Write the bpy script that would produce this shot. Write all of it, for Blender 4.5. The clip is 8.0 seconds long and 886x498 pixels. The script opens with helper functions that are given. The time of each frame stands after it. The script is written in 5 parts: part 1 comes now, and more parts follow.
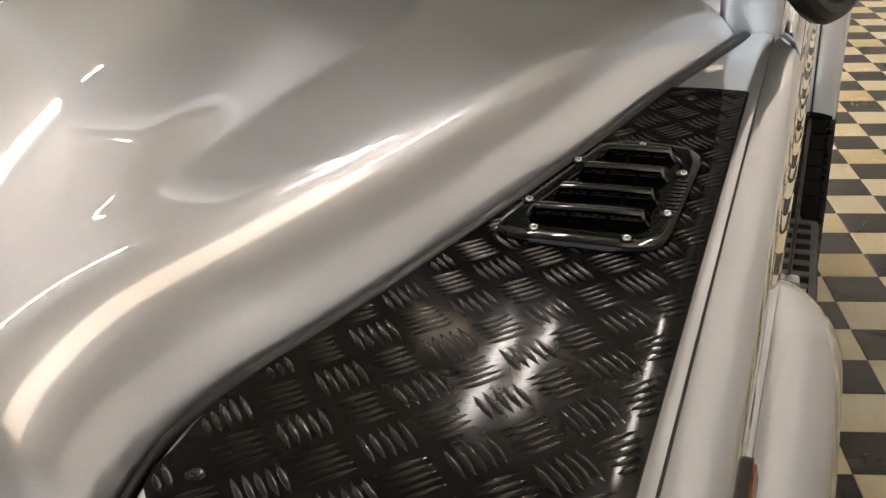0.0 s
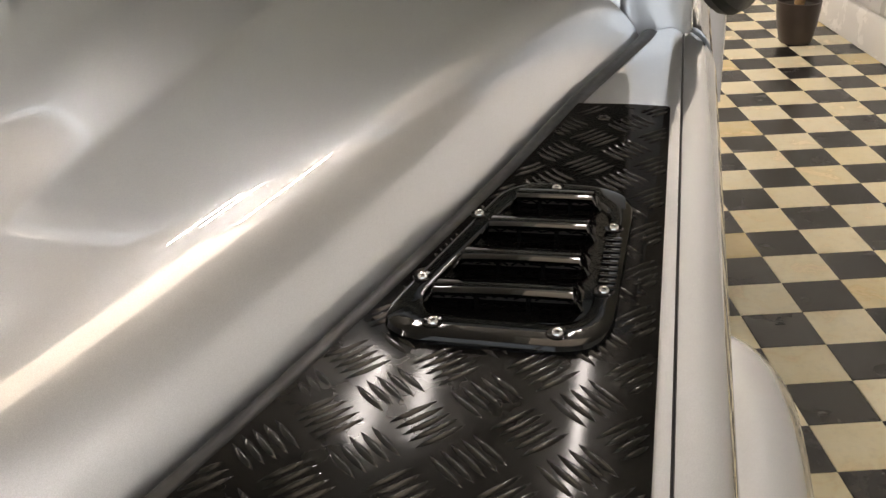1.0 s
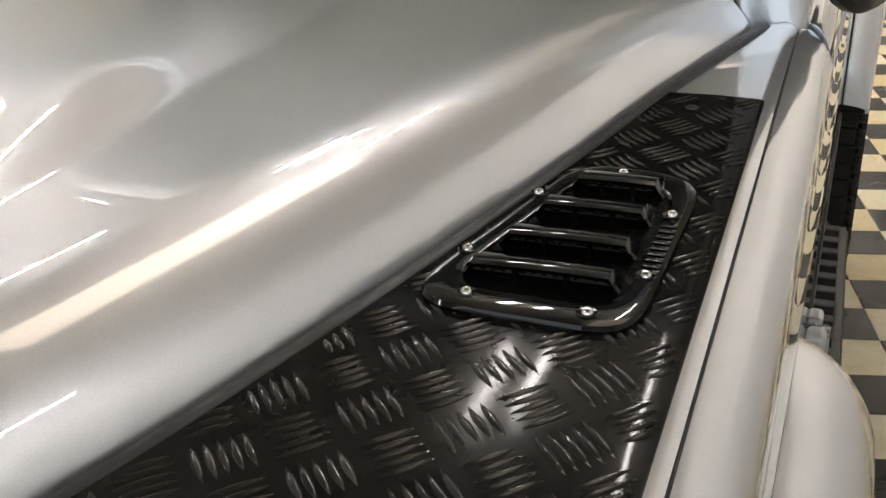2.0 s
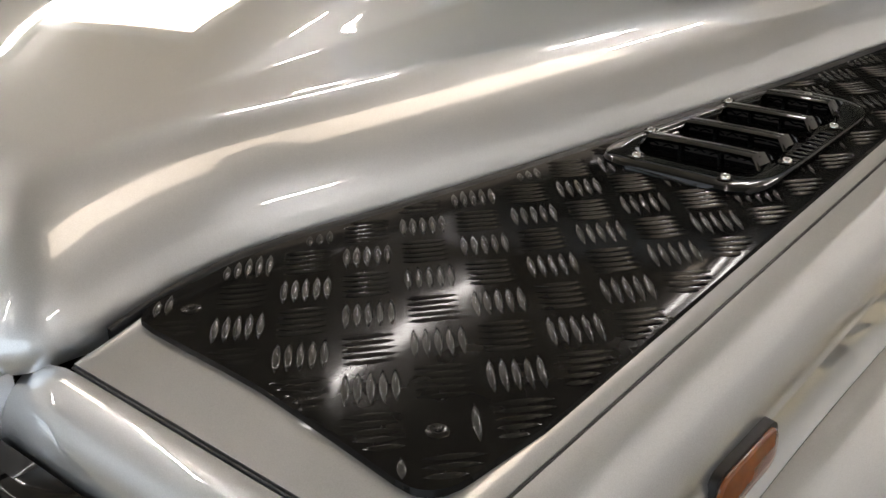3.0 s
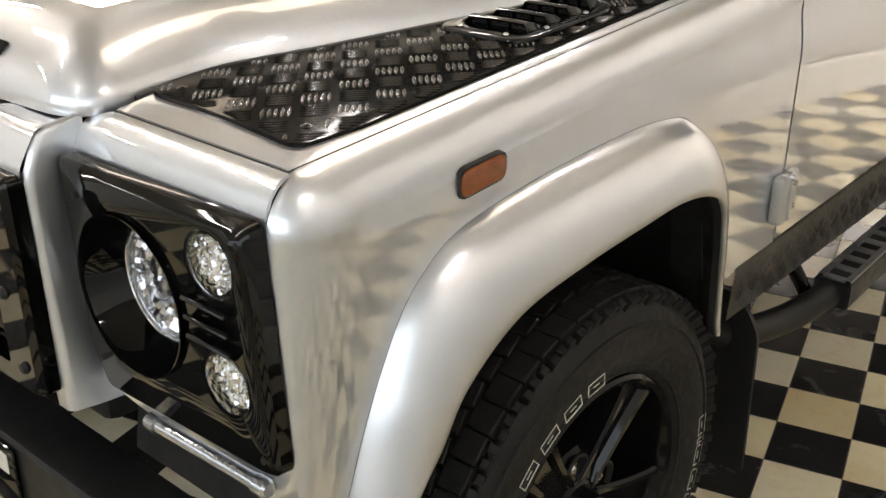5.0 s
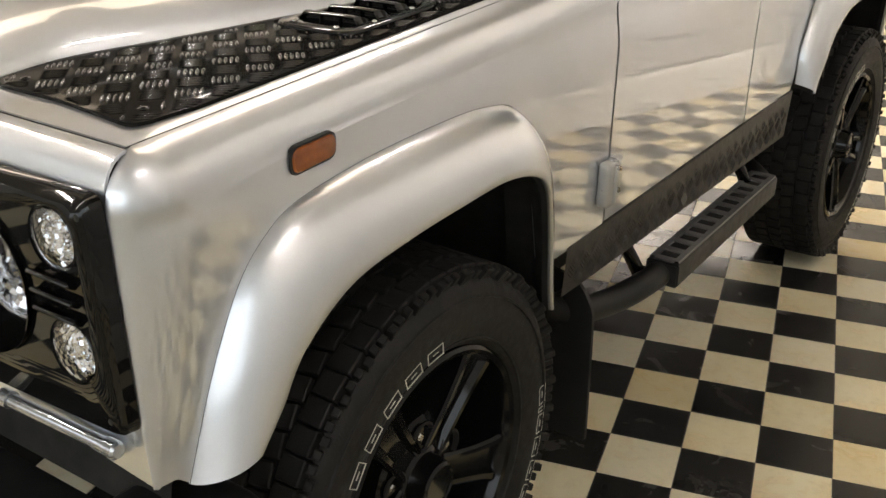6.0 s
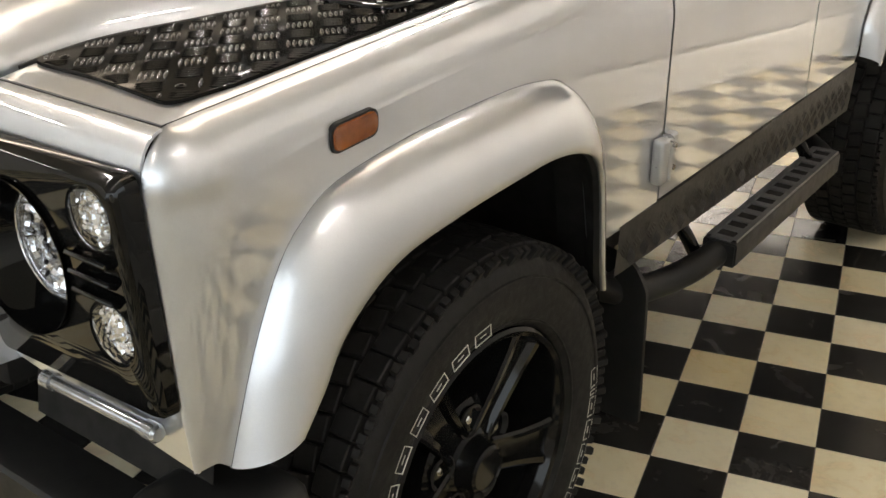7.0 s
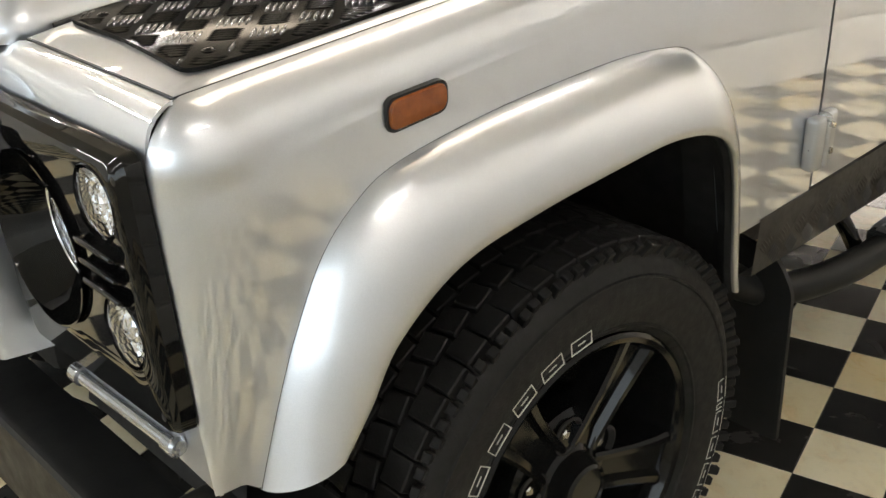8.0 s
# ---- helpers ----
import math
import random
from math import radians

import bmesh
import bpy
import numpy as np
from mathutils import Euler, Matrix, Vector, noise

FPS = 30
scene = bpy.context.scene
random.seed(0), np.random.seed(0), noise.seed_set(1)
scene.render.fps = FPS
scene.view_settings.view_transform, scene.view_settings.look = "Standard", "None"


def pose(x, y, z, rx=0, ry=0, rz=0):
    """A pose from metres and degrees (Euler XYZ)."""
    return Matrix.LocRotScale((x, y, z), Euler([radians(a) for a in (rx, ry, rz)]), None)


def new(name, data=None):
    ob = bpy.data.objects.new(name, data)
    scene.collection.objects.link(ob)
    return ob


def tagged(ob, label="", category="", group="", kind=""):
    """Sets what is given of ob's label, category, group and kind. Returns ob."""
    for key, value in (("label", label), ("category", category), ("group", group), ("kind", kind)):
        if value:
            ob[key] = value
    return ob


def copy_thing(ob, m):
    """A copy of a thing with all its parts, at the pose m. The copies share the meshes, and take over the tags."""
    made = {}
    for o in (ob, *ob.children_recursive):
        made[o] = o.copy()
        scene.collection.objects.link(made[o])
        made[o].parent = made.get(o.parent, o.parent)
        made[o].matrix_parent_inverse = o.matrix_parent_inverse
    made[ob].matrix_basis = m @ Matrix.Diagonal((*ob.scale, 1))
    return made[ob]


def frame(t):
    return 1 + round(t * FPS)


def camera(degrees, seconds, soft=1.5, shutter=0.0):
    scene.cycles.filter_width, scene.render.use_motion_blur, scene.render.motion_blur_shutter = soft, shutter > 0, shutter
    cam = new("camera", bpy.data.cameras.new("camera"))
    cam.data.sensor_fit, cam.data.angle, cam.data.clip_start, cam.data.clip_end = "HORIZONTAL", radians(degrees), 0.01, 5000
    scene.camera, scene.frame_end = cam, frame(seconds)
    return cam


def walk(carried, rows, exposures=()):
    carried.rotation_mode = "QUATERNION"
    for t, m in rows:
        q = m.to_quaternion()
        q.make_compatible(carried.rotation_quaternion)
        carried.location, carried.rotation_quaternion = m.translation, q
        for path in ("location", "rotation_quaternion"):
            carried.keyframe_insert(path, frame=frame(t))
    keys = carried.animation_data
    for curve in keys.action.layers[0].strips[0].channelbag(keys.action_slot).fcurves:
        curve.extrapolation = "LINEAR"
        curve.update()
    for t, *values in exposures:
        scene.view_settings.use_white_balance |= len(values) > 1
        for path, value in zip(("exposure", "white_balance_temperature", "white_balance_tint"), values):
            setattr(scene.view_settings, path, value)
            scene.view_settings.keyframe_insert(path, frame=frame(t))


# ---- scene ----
cam = camera(44.96, 8.0)
# seconds, place in metres, turn in degrees
PATH = [
    (0.0, 0.8503, -0.9208, 1.5339, 65.605, 1.774, 20.083),
    (0.5, 0.8042, -0.7905, 1.5315, 64.762, 1.533, 15.952),
    (0.8, 0.7827, -0.7196, 1.5204, 64.629, 1.632, 13.526),
    (1.0, 0.7666, -0.6842, 1.5145, 63.953, 1.893, 12.261),
    (1.2, 0.7571, -0.6550, 1.5051, 63.551, 1.688, 11.946),
    (2.3, 0.9009, -0.6892, 1.4868, 64.703, 1.286, 28.218),
    (2.5, 0.9436, -0.7169, 1.4794, 64.763, 1.038, 32.784),
    (3.0, 1.0455, -0.8234, 1.4656, 65.141, 0.807, 40.711),
    (3.5, 1.1428, -0.9605, 1.4792, 64.667, 0.610, 43.640),
    (4.0, 1.2648, -1.0686, 1.4835, 64.789, 0.352, 44.261),
    (4.2, 1.3176, -1.0912, 1.4900, 64.513, 0.258, 44.298),
    (4.5, 1.4149, -1.1227, 1.4820, 65.141, 0.105, 44.272),
    (5.0, 1.5407, -1.1827, 1.4875, 65.353, -0.479, 41.113),
    (5.2, 1.5727, -1.2033, 1.4931, 65.330, -1.020, 39.475),
    (6.3, 1.6775, -1.2451, 1.4770, 66.668, -1.274, 34.111),
    (6.5, 1.6710, -1.2336, 1.4764, 66.292, -1.164, 34.856),
    (7.0, 1.6576, -1.2049, 1.4673, 65.255, -0.076, 37.345),
    (7.5, 1.6453, -1.1420, 1.4497, 64.201, 1.093, 40.428),
    (8.0, 1.6084, -0.9787, 1.4162, 63.279, 1.734, 46.577),
]
walk(cam, [(t, pose(x, y, z, rx, ry, rz)) for t, x, y, z, rx, ry, rz in PATH], [(0.0, 0.34, 7900, 20.5), (1.2, 0.56, 7750, 20.0), (2.5, 0.62, 7300, 18.5), (3.0, 0.42, 7450, 18.5), (3.7, 0.44, 7400, 17.5), (4.4, 0.72, 7600, 18.0), (5.0, 1.05, 7650, 18.0), (5.3, 1.04, 7700, 18.0), (6.5, 0.86, 7850, 18.5), (8.0, 1.18, 7550, 15.5)])

# ---- light ----
world = bpy.data.worlds.new("world")
scene.world = world
world.use_nodes = True
bg = world.node_tree.nodes["Background"]
bg.inputs["Color"].default_value = (0.75, 0.86, 1.0, 1)
bg.inputs["Strength"].default_value = 0.6

TILE_TURN = 0.2690
FLOOR_O = (0.798, 0.715)
TILE = 0.176


def floor_xy(u, v):
    """A place on the floor from metres along the two tile directions."""
    c, s = math.cos(TILE_TURN), math.sin(TILE_TURN)
    return (FLOOR_O[0] + u * c - v * s, FLOOR_O[1] + u * s + v * c)


# ---- materials ----
def mat_new(name):
    m = bpy.data.materials.new(name)
    m.use_nodes = True
    nt = m.node_tree
    return m, nt, nt.nodes["Principled BSDF"]


def node(nt, kind, **kw):
    n = nt.nodes.new(kind)
    for k, val in kw.items():
        n.inputs[k].default_value = val
    return n


def ramp(nt, fac, stops):
    r = nt.nodes.new("ShaderNodeValToRGB")
    e = r.color_ramp.elements
    e[0].position, e[0].color = stops[0][0], (*stops[0][1], 1)
    e[1].position, e[1].color = stops[-1][0], (*stops[-1][1], 1)
    for p, c in stops[1:-1]:
        x = e.new(p)
        x.color = (*c, 1)
    nt.links.new(fac, r.inputs[0])
    return r.outputs[0]


def coords(nt):
    return nt.nodes.new("ShaderNodeTexCoord").outputs["Object"]


def grain(nt, scale, detail=4.0, rough=0.55):
    n = node(nt, "ShaderNodeTexNoise", Scale=scale, Detail=detail, Roughness=rough)
    nt.links.new(coords(nt), n.inputs["Vector"])
    return n.outputs["Fac"]


def bump(nt, bs, height, strength, distance):
    b = node(nt, "ShaderNodeBump", Strength=strength, Distance=distance)
    nt.links.new(height, b.inputs["Height"])
    nt.links.new(b.outputs["Normal"], bs.inputs["Normal"])
    return b


def plain(name, col, rough, metal=0.0, coat=0.0, var=0.12, scale=9.0, relief=0.0, relief_scale=180.0, spec=0.5):
    """A surface with slight stains, uneven gloss and fine relief."""
    m, nt, bs = mat_new(name)
    a = tuple(max(0.0, c * (1 - var)) for c in col)
    b = tuple(min(1.0, c * (1 + var)) for c in col)
    nt.links.new(ramp(nt, grain(nt, scale), [(0.3, a), (0.7, b)]), bs.inputs["Base Color"])
    g = ramp(nt, grain(nt, scale * 3.1), [(0.3, (rough * 0.82,) * 3), (0.7, (min(rough * 1.18, 1.0),) * 3)])
    nt.links.new(g, bs.inputs["Roughness"])
    bs.inputs["Metallic"].default_value = metal
    bs.inputs["Coat Weight"].default_value = coat
    bs.inputs["Coat Roughness"].default_value = 0.03
    bs.inputs["Specular IOR Level"].default_value = spec
    if relief:
        bump(nt, bs, grain(nt, relief_scale), relief, 0.002)
    return m


def silver_paint(name="silver_paint", gloss=0.012, wave_height=0.0016):
    """Metal flake under a clear layer that mirrors more towards the edge of view."""
    m, nt, bs = mat_new(name)
    flake = node(nt, "ShaderNodeTexNoise", Scale=1400.0, Detail=1.0)
    nt.links.new(coords(nt), flake.inputs["Vector"])
    col = ramp(nt, flake.outputs["Fac"], [(0.3, (0.60, 0.625, 0.66)), (0.7, (0.70, 0.725, 0.76))])
    nt.links.new(col, bs.inputs["Base Color"])
    bs.inputs["Metallic"].default_value = 0.92
    bs.inputs["Roughness"].default_value = 0.42
    wave = node(nt, "ShaderNodeTexNoise", Scale=6.0, Detail=1.0, Roughness=0.35)
    nt.links.new(coords(nt), wave.inputs["Vector"])
    b = node(nt, "ShaderNodeBump", Strength=0.03, Distance=wave_height)
    nt.links.new(wave.outputs["Fac"], b.inputs["Height"])
    clear = node(nt, "ShaderNodeBsdfAnisotropic", Roughness=gloss)
    clear.inputs["Color"].default_value = (0.93, 0.94, 0.95, 1)
    nt.links.new(b.outputs["Normal"], clear.inputs["Normal"])
    edge = node(nt, "ShaderNodeLayerWeight", Blend=0.5)
    power = nt.nodes.new("ShaderNodeMath")
    power.operation = "POWER"
    power.inputs[1].default_value = 1.9
    nt.links.new(edge.outputs["Facing"], power.inputs[0])
    gain = nt.nodes.new("ShaderNodeMath")
    gain.operation = "MULTIPLY_ADD"
    gain.inputs[1].default_value = 0.82
    gain.inputs[2].default_value = 0.15
    nt.links.new(power.outputs[0], gain.inputs[0])
    mix = nt.nodes.new("ShaderNodeMixShader")
    nt.links.new(gain.outputs[0], mix.inputs[0])
    nt.links.new(bs.outputs[0], mix.inputs[1])
    nt.links.new(clear.outputs[0], mix.inputs[2])
    nt.links.new(mix.outputs[0], nt.nodes["Material Output"].inputs["Surface"])
    return m


def plate_paint():
    """Black paint on tread plate: a thin uneven sheen that grows towards the edge of view."""
    m, nt, bs = mat_new("black_tread_paint")
    nt.links.new(ramp(nt, grain(nt, 30.0), [(0.3, (0.0056, 0.0054, 0.0051)), (0.7, (0.0085, 0.0080, 0.0076))]), bs.inputs["Base Color"])
    bs.inputs["Roughness"].default_value = 0.6
    bs.inputs["Specular IOR Level"].default_value = 0.0
    sheen = nt.nodes.new("ShaderNodeBsdfAnisotropic")
    nt.links.new(ramp(nt, grain(nt, 14.0), [(0.3, (0.06,) * 3), (0.7, (0.10,) * 3)]), sheen.inputs["Roughness"])
    b = node(nt, "ShaderNodeBump", Strength=0.10, Distance=0.006)
    nt.links.new(grain(nt, 11.0, 1.0, 0.4), b.inputs["Height"])
    nt.links.new(b.outputs["Normal"], sheen.inputs["Normal"])
    edge = node(nt, "ShaderNodeLayerWeight", Blend=0.5)
    power = nt.nodes.new("ShaderNodeMath")
    power.operation = "POWER"
    power.inputs[1].default_value = 3.0
    nt.links.new(edge.outputs["Facing"], power.inputs[0])
    gain = nt.nodes.new("ShaderNodeMath")
    gain.operation = "MULTIPLY_ADD"
    gain.inputs[1].default_value = 0.13
    gain.inputs[2].default_value = 0.014
    nt.links.new(power.outputs[0], gain.inputs[0])
    mix = nt.nodes.new("ShaderNodeMixShader")
    nt.links.new(gain.outputs[0], mix.inputs[0])
    nt.links.new(bs.outputs[0], mix.inputs[1])
    nt.links.new(sheen.outputs[0], mix.inputs[2])
    nt.links.new(mix.outputs[0], nt.nodes["Material Output"].inputs["Surface"])
    return m


def tile_mat(name, dark, pieces=True):
    m, nt, bs = mat_new(name)
    if pieces:
        rnd = nt.nodes.new("ShaderNodeObjectInfo").outputs["Random"]
    else:
        rnd = nt.nodes.new("ShaderNodeNewGeometry").outputs["Random Per Island"]
    geo = nt.nodes.new("ShaderNodeNewGeometry")
    add = nt.nodes.new("ShaderNodeVectorMath")
    mul = nt.nodes.new("ShaderNodeVectorMath")
    mul.operation = "SCALE"
    comb = nt.nodes.new("ShaderNodeCombineXYZ")
    for k in range(3):
        nt.links.new(rnd, comb.inputs[k])
    nt.links.new(comb.outputs[0], mul.inputs[0])
    mul.inputs["Scale"].default_value = 37.0
    nt.links.new(geo.outputs["Position"], add.inputs[0])
    nt.links.new(mul.outputs[0], add.inputs[1])
    n1 = node(nt, "ShaderNodeTexNoise", Scale=9.0, Detail=6.0, Roughness=0.6, Distortion=0.8)
    n2 = node(nt, "ShaderNodeTexNoise", Scale=42.0, Detail=5.0, Roughness=0.65)
    for n in (n1, n2):
        nt.links.new(add.outputs[0], n.inputs["Vector"])
    mix = nt.nodes.new("ShaderNodeMix")
    mix.data_type = "RGBA"
    if dark:
        a = ramp(nt, n1.outputs["Fac"], [(0.3, (0.016, 0.0155, 0.015)), (0.7, (0.027, 0.0255, 0.024))])
        b = ramp(nt, rnd, [(0.0, (0.017, 0.017, 0.018)), (1.0, (0.03, 0.028, 0.025))])
    else:
        a = ramp(nt, n1.outputs["Fac"], [(0.30, (0.86, 0.78, 0.56)), (0.56, (0.81, 0.69, 0.42)), (0.64, (0.68, 0.48, 0.20)), (0.78, (0.46, 0.26, 0.09))])
        b = ramp(nt, rnd, [(0.0, (0.68, 0.49, 0.22)), (0.3, (0.82, 0.72, 0.49)), (1.0, (0.89, 0.84, 0.70))])
    nt.links.new(a, mix.inputs[6])
    nt.links.new(b, mix.inputs[7])
    mix.inputs[0].default_value = 0.5
    speck = ramp(nt, n2.outputs["Fac"], [(0.25, (0.72,) * 3), (0.5, (1.0,) * 3)])
    mul2 = nt.nodes.new("ShaderNodeMix")
    mul2.data_type, mul2.blend_type = "RGBA", "MULTIPLY"
    mul2.inputs[0].default_value = 0.35
    nt.links.new(mix.outputs[2], mul2.inputs[6])
    nt.links.new(speck, mul2.inputs[7])
    nt.links.new(mul2.outputs[2], bs.inputs["Base Color"])
    g = ramp(nt, n1.outputs["Fac"], [(0.3, (0.17,) * 3), (0.75, (0.32,) * 3)])
    nt.links.new(g, bs.inputs["Roughness"])
    bs.inputs["Specular IOR Level"].default_value = 0.38
    bump(nt, bs, n2.outputs["Fac"], 0.08, 0.001)
    return m


def glow(name, col, strength):
    m, nt, bs = mat_new(name)
    bs.inputs["Base Color"].default_value = (*col, 1)
    bs.inputs["Emission Color"].default_value = (*col, 1)
    bs.inputs["Emission Strength"].default_value = strength
    return m


def glass(name, col, rough=0.0, ior=1.45):
    m, nt, bs = mat_new(name)
    bs.inputs["Base Color"].default_value = (*col, 1)
    bs.inputs["Transmission Weight"].default_value = 1.0
    bs.inputs["Roughness"].default_value = rough
    bs.inputs["IOR"].default_value = ior
    return m


SILVER = silver_paint()
SILVER_FLARE = silver_paint("silver_moulding_paint", 0.14)
GLOSS = plain("gloss_black", (0.003, 0.003, 0.003), 0.03, var=0.2, spec=0.32)
PLATE_BLACK = plate_paint()
# the bars are slightly lighter than the plate they stand on
TREAD_BAR = plain("black_tread_bar", (0.0085, 0.008, 0.0075), 0.16, var=0.25, scale=60, spec=0.34)
SILL_BLACK = plain("black_sill_paint", (0.026, 0.024, 0.022), 0.42, var=0.3, scale=30, spec=0.3)
SATIN = plain("satin_black", (0.013, 0.013, 0.013), 0.42, var=0.2, relief=0.1, spec=0.28)
RUBBER = plain("tyre_rubber", (0.015, 0.0145, 0.014), 0.6, var=0.3, scale=22, relief=0.35, relief_scale=260.0, spec=0.2)
SEAL = plain("sealing_rubber", (0.022, 0.024, 0.027), 0.42, var=0.2, scale=40, spec=0.35)
FLAP = plain("mudflap_rubber", (0.011, 0.011, 0.011), 0.55, var=0.2, spec=0.3)
LINER = plain("dark_liner", (0.020, 0.019, 0.018), 0.8, var=0.3, spec=0.2)
RIM_BLACK = plain("gloss_black_rim", (0.005, 0.005, 0.005), 0.10, var=0.3, scale=25, spec=0.3)
STEEL = plain("bright_steel", (0.55, 0.54, 0.52), 0.22, metal=1.0, var=0.1, scale=40)
HINGE_PAINT = plain("silver_hinge", (0.42, 0.43, 0.44), 0.3, metal=0.6, coat=0.8)
LETTER_WHITE = plain("white_letter_rubber", (0.62, 0.60, 0.54), 0.6, var=0.15, scale=60)
AMBER = plain("amber_lens", (0.23, 0.06, 0.013), 0.2, coat=0.3, var=0.18, scale=60)
CHROME = plain("lamp_reflector", (0.90, 0.90, 0.90), 0.18, metal=1.0, var=0.05)
REFLECTOR = plain("grey_reflector", (0.30, 0.30, 0.32), 0.12, metal=1.0, var=0.5, scale=70, relief=0.6, relief_scale=120.0)
LENS = glass("clear_lens", (0.97, 0.98, 1.0))
GREY_TREAD = plain("grey_step_tread", (0.16, 0.16, 0.165), 0.45, metal=0.5, var=0.15, scale=50)
WALL = plain("white_wall_paint", (0.74, 0.73, 0.70), 0.55, var=0.03, scale=2.0, relief=0.06)
SKIRT = plain("white_gloss_paint", (0.80, 0.79, 0.76), 0.25, var=0.03, scale=3.0)
BOARD = plain("pale_board_paint", (0.60, 0.60, 0.60), 0.3, var=0.05, scale=3.0)
CEIL = plain("ceiling_paint", (0.44, 0.417, 0.372), 0.7, var=0.03, scale=1.2)
GROUT = plain("floor_joint", (0.05, 0.045, 0.04), 0.8, var=0.3, scale=14)
POT = plain("brown_pot", (0.045, 0.03, 0.024), 0.4, var=0.2, relief=0.1)
SOIL = plain("dark_soil", (0.02, 0.014, 0.01), 0.9, var=0.4, scale=40)
BARK = plain("palm_stem", (0.30, 0.19, 0.09), 0.8, var=0.35, scale=30, relief=0.6, relief_scale=60)
LEAF = plain("green_leaf", (0.05, 0.10, 0.03), 0.45, var=0.3, scale=12)
TUBE_ON = glow("tube_light", (0.90, 0.955, 1.0), 54.0)
WINDOW_ON = glow("daylight_window", (0.68, 0.85, 1.0), 1.15)
# glowing panes of the added north window
FILL_PANE = glow("unseen_fill_pane", (0.97, 0.97, 0.96), 5.0)
SOFT_ON = glow("soft_warm_lamp", (1.0, 0.92, 0.78), 1.3)
SHOP_ON = glow("warm_lamp", (1.0, 0.93, 0.80), 5.5)
CLEARGLASS = glass("car_window_glass", (0.93, 0.97, 0.95))
CREAM = plain("cream_headlining", (0.72, 0.70, 0.66), 0.8, var=0.06, scale=30, relief=0.1)
LED_CLEAR = plain("clear_lamp_tube", (0.40, 0.41, 0.43), 0.10, coat=1.0, metal=0.7, var=0.2, scale=60)


# ---- mesh helpers ----
def mesh_of(name, bm, material, smooth=True, sharp=0.6):
    me = bpy.data.meshes.new(name)
    bmesh.ops.recalc_face_normals(bm, faces=bm.faces)
    for f in bm.faces:
        f.smooth = smooth
    if smooth:
        for e in bm.edges:
            if len(e.link_faces) == 2 and e.calc_face_angle(0.0) > sharp:
                e.smooth = False
    bm.to_mesh(me)
    bm.free()
    for m in (material if isinstance(material, (list, tuple)) else [material]):
        me.materials.append(m)
    return me


def part(name, bm, material, parent, label="", smooth=True, sharp=0.6):
    """Links a bmesh as one mesh object under a thing or a part."""
    ob = new(name, mesh_of(name, bm, material, smooth, sharp))
    ob.parent = parent
    if label:
        tagged(ob, label)
    return ob


def share(name, me, parent, m):
    """One more object on a mesh, under a thing or a part."""
    ob = new(name, me)
    ob.parent = parent
    ob.matrix_local = m
    return ob


def thing(name, label, category, group="", kind="", at=(0, 0, 0)):
    ob = new(name)
    ob.location = at
    return tagged(ob, label, category, group, kind)


def grid_bm(rows, bm=None, closed=False):
    """A sheet from rows of points."""
    bm = bm or bmesh.new()
    vs = [[bm.verts.new(p) for p in r] for r in rows]
    for a, b in zip(vs, vs[1:]):
        n = len(a)
        for i in range(n if closed else n - 1):
            q = [a[i], a[(i + 1) % n], b[(i + 1) % n], b[i]]
            if len({v.co.copy().freeze() for v in q}) > 2:
                try:
                    bm.faces.new(q)
                except ValueError:
                    pass
    return bm


def weld(bm, d=1e-5):
    bmesh.ops.remove_doubles(bm, verts=bm.verts, dist=d)
    return bm


def thicken(bm, d):
    """Gives a sheet depth along its normals, inwards."""
    bmesh.ops.recalc_face_normals(bm, faces=bm.faces)
    bmesh.ops.solidify(bm, geom=bm.faces[:], thickness=d)
    return bm


def box(bm, x0, x1, y0, y1, z0, z1, bev=0.0, seg=2, m=None):
    r = bmesh.ops.create_cube(bm, size=1.0)
    mat = Matrix.Translation(((x0 + x1) / 2, (y0 + y1) / 2, (z0 + z1) / 2)) @ Matrix.Diagonal((x1 - x0, y1 - y0, z1 - z0, 1))
    bmesh.ops.transform(bm, matrix=mat, verts=r["verts"])
    vs = r["verts"]
    if bev:
        es = list({e for v in vs for e in v.link_edges})
        out = bmesh.ops.bevel(bm, geom=es, offset=bev, segments=seg, affect="EDGES", profile=0.5)
        vs = list({v for f in out["faces"] for v in f.verts} | {v for v in vs if v.is_valid})
    if m is not None:
        bmesh.ops.transform(bm, matrix=m, verts=vs)
    return bm


def prism(bm, outline, y0, y1, bev=0.0):
    """An outline in x and z, carried from y0 to y1; the edge at y0 is bevelled."""
    a = [bm.verts.new((x, y0, z)) for x, z in outline]
    b = [bm.verts.new((x, y1, z)) for x, z in outline]
    n = len(a)
    top = bm.faces.new(a)
    bm.faces.new(b[::-1])
    for i in range(n):
        bm.faces.new((a[i], b[i], b[(i + 1) % n], a[(i + 1) % n]))
    if bev:
        bmesh.ops.bevel(bm, geom=list(top.edges), offset=bev, segments=3, affect="EDGES", profile=0.5)
    return bm


def lathe(bm, prof, n=48, m=None):
    """Turns (radius, height) pairs about the local z axis."""
    rows = [[(r * math.cos(2 * math.pi * i / n), r * math.sin(2 * math.pi * i / n), h) for i in range(n)] for r, h in prof]
    start = set(bm.verts)
    grid_bm(rows, bm, closed=True)
    vs = [v for v in bm.verts if v not in start]
    bmesh.ops.remove_doubles(bm, verts=vs, dist=1e-6)
    if m is not None:
        bmesh.ops.transform(bm, matrix=m, verts=[v for v in bm.verts if v not in start])
    return bm


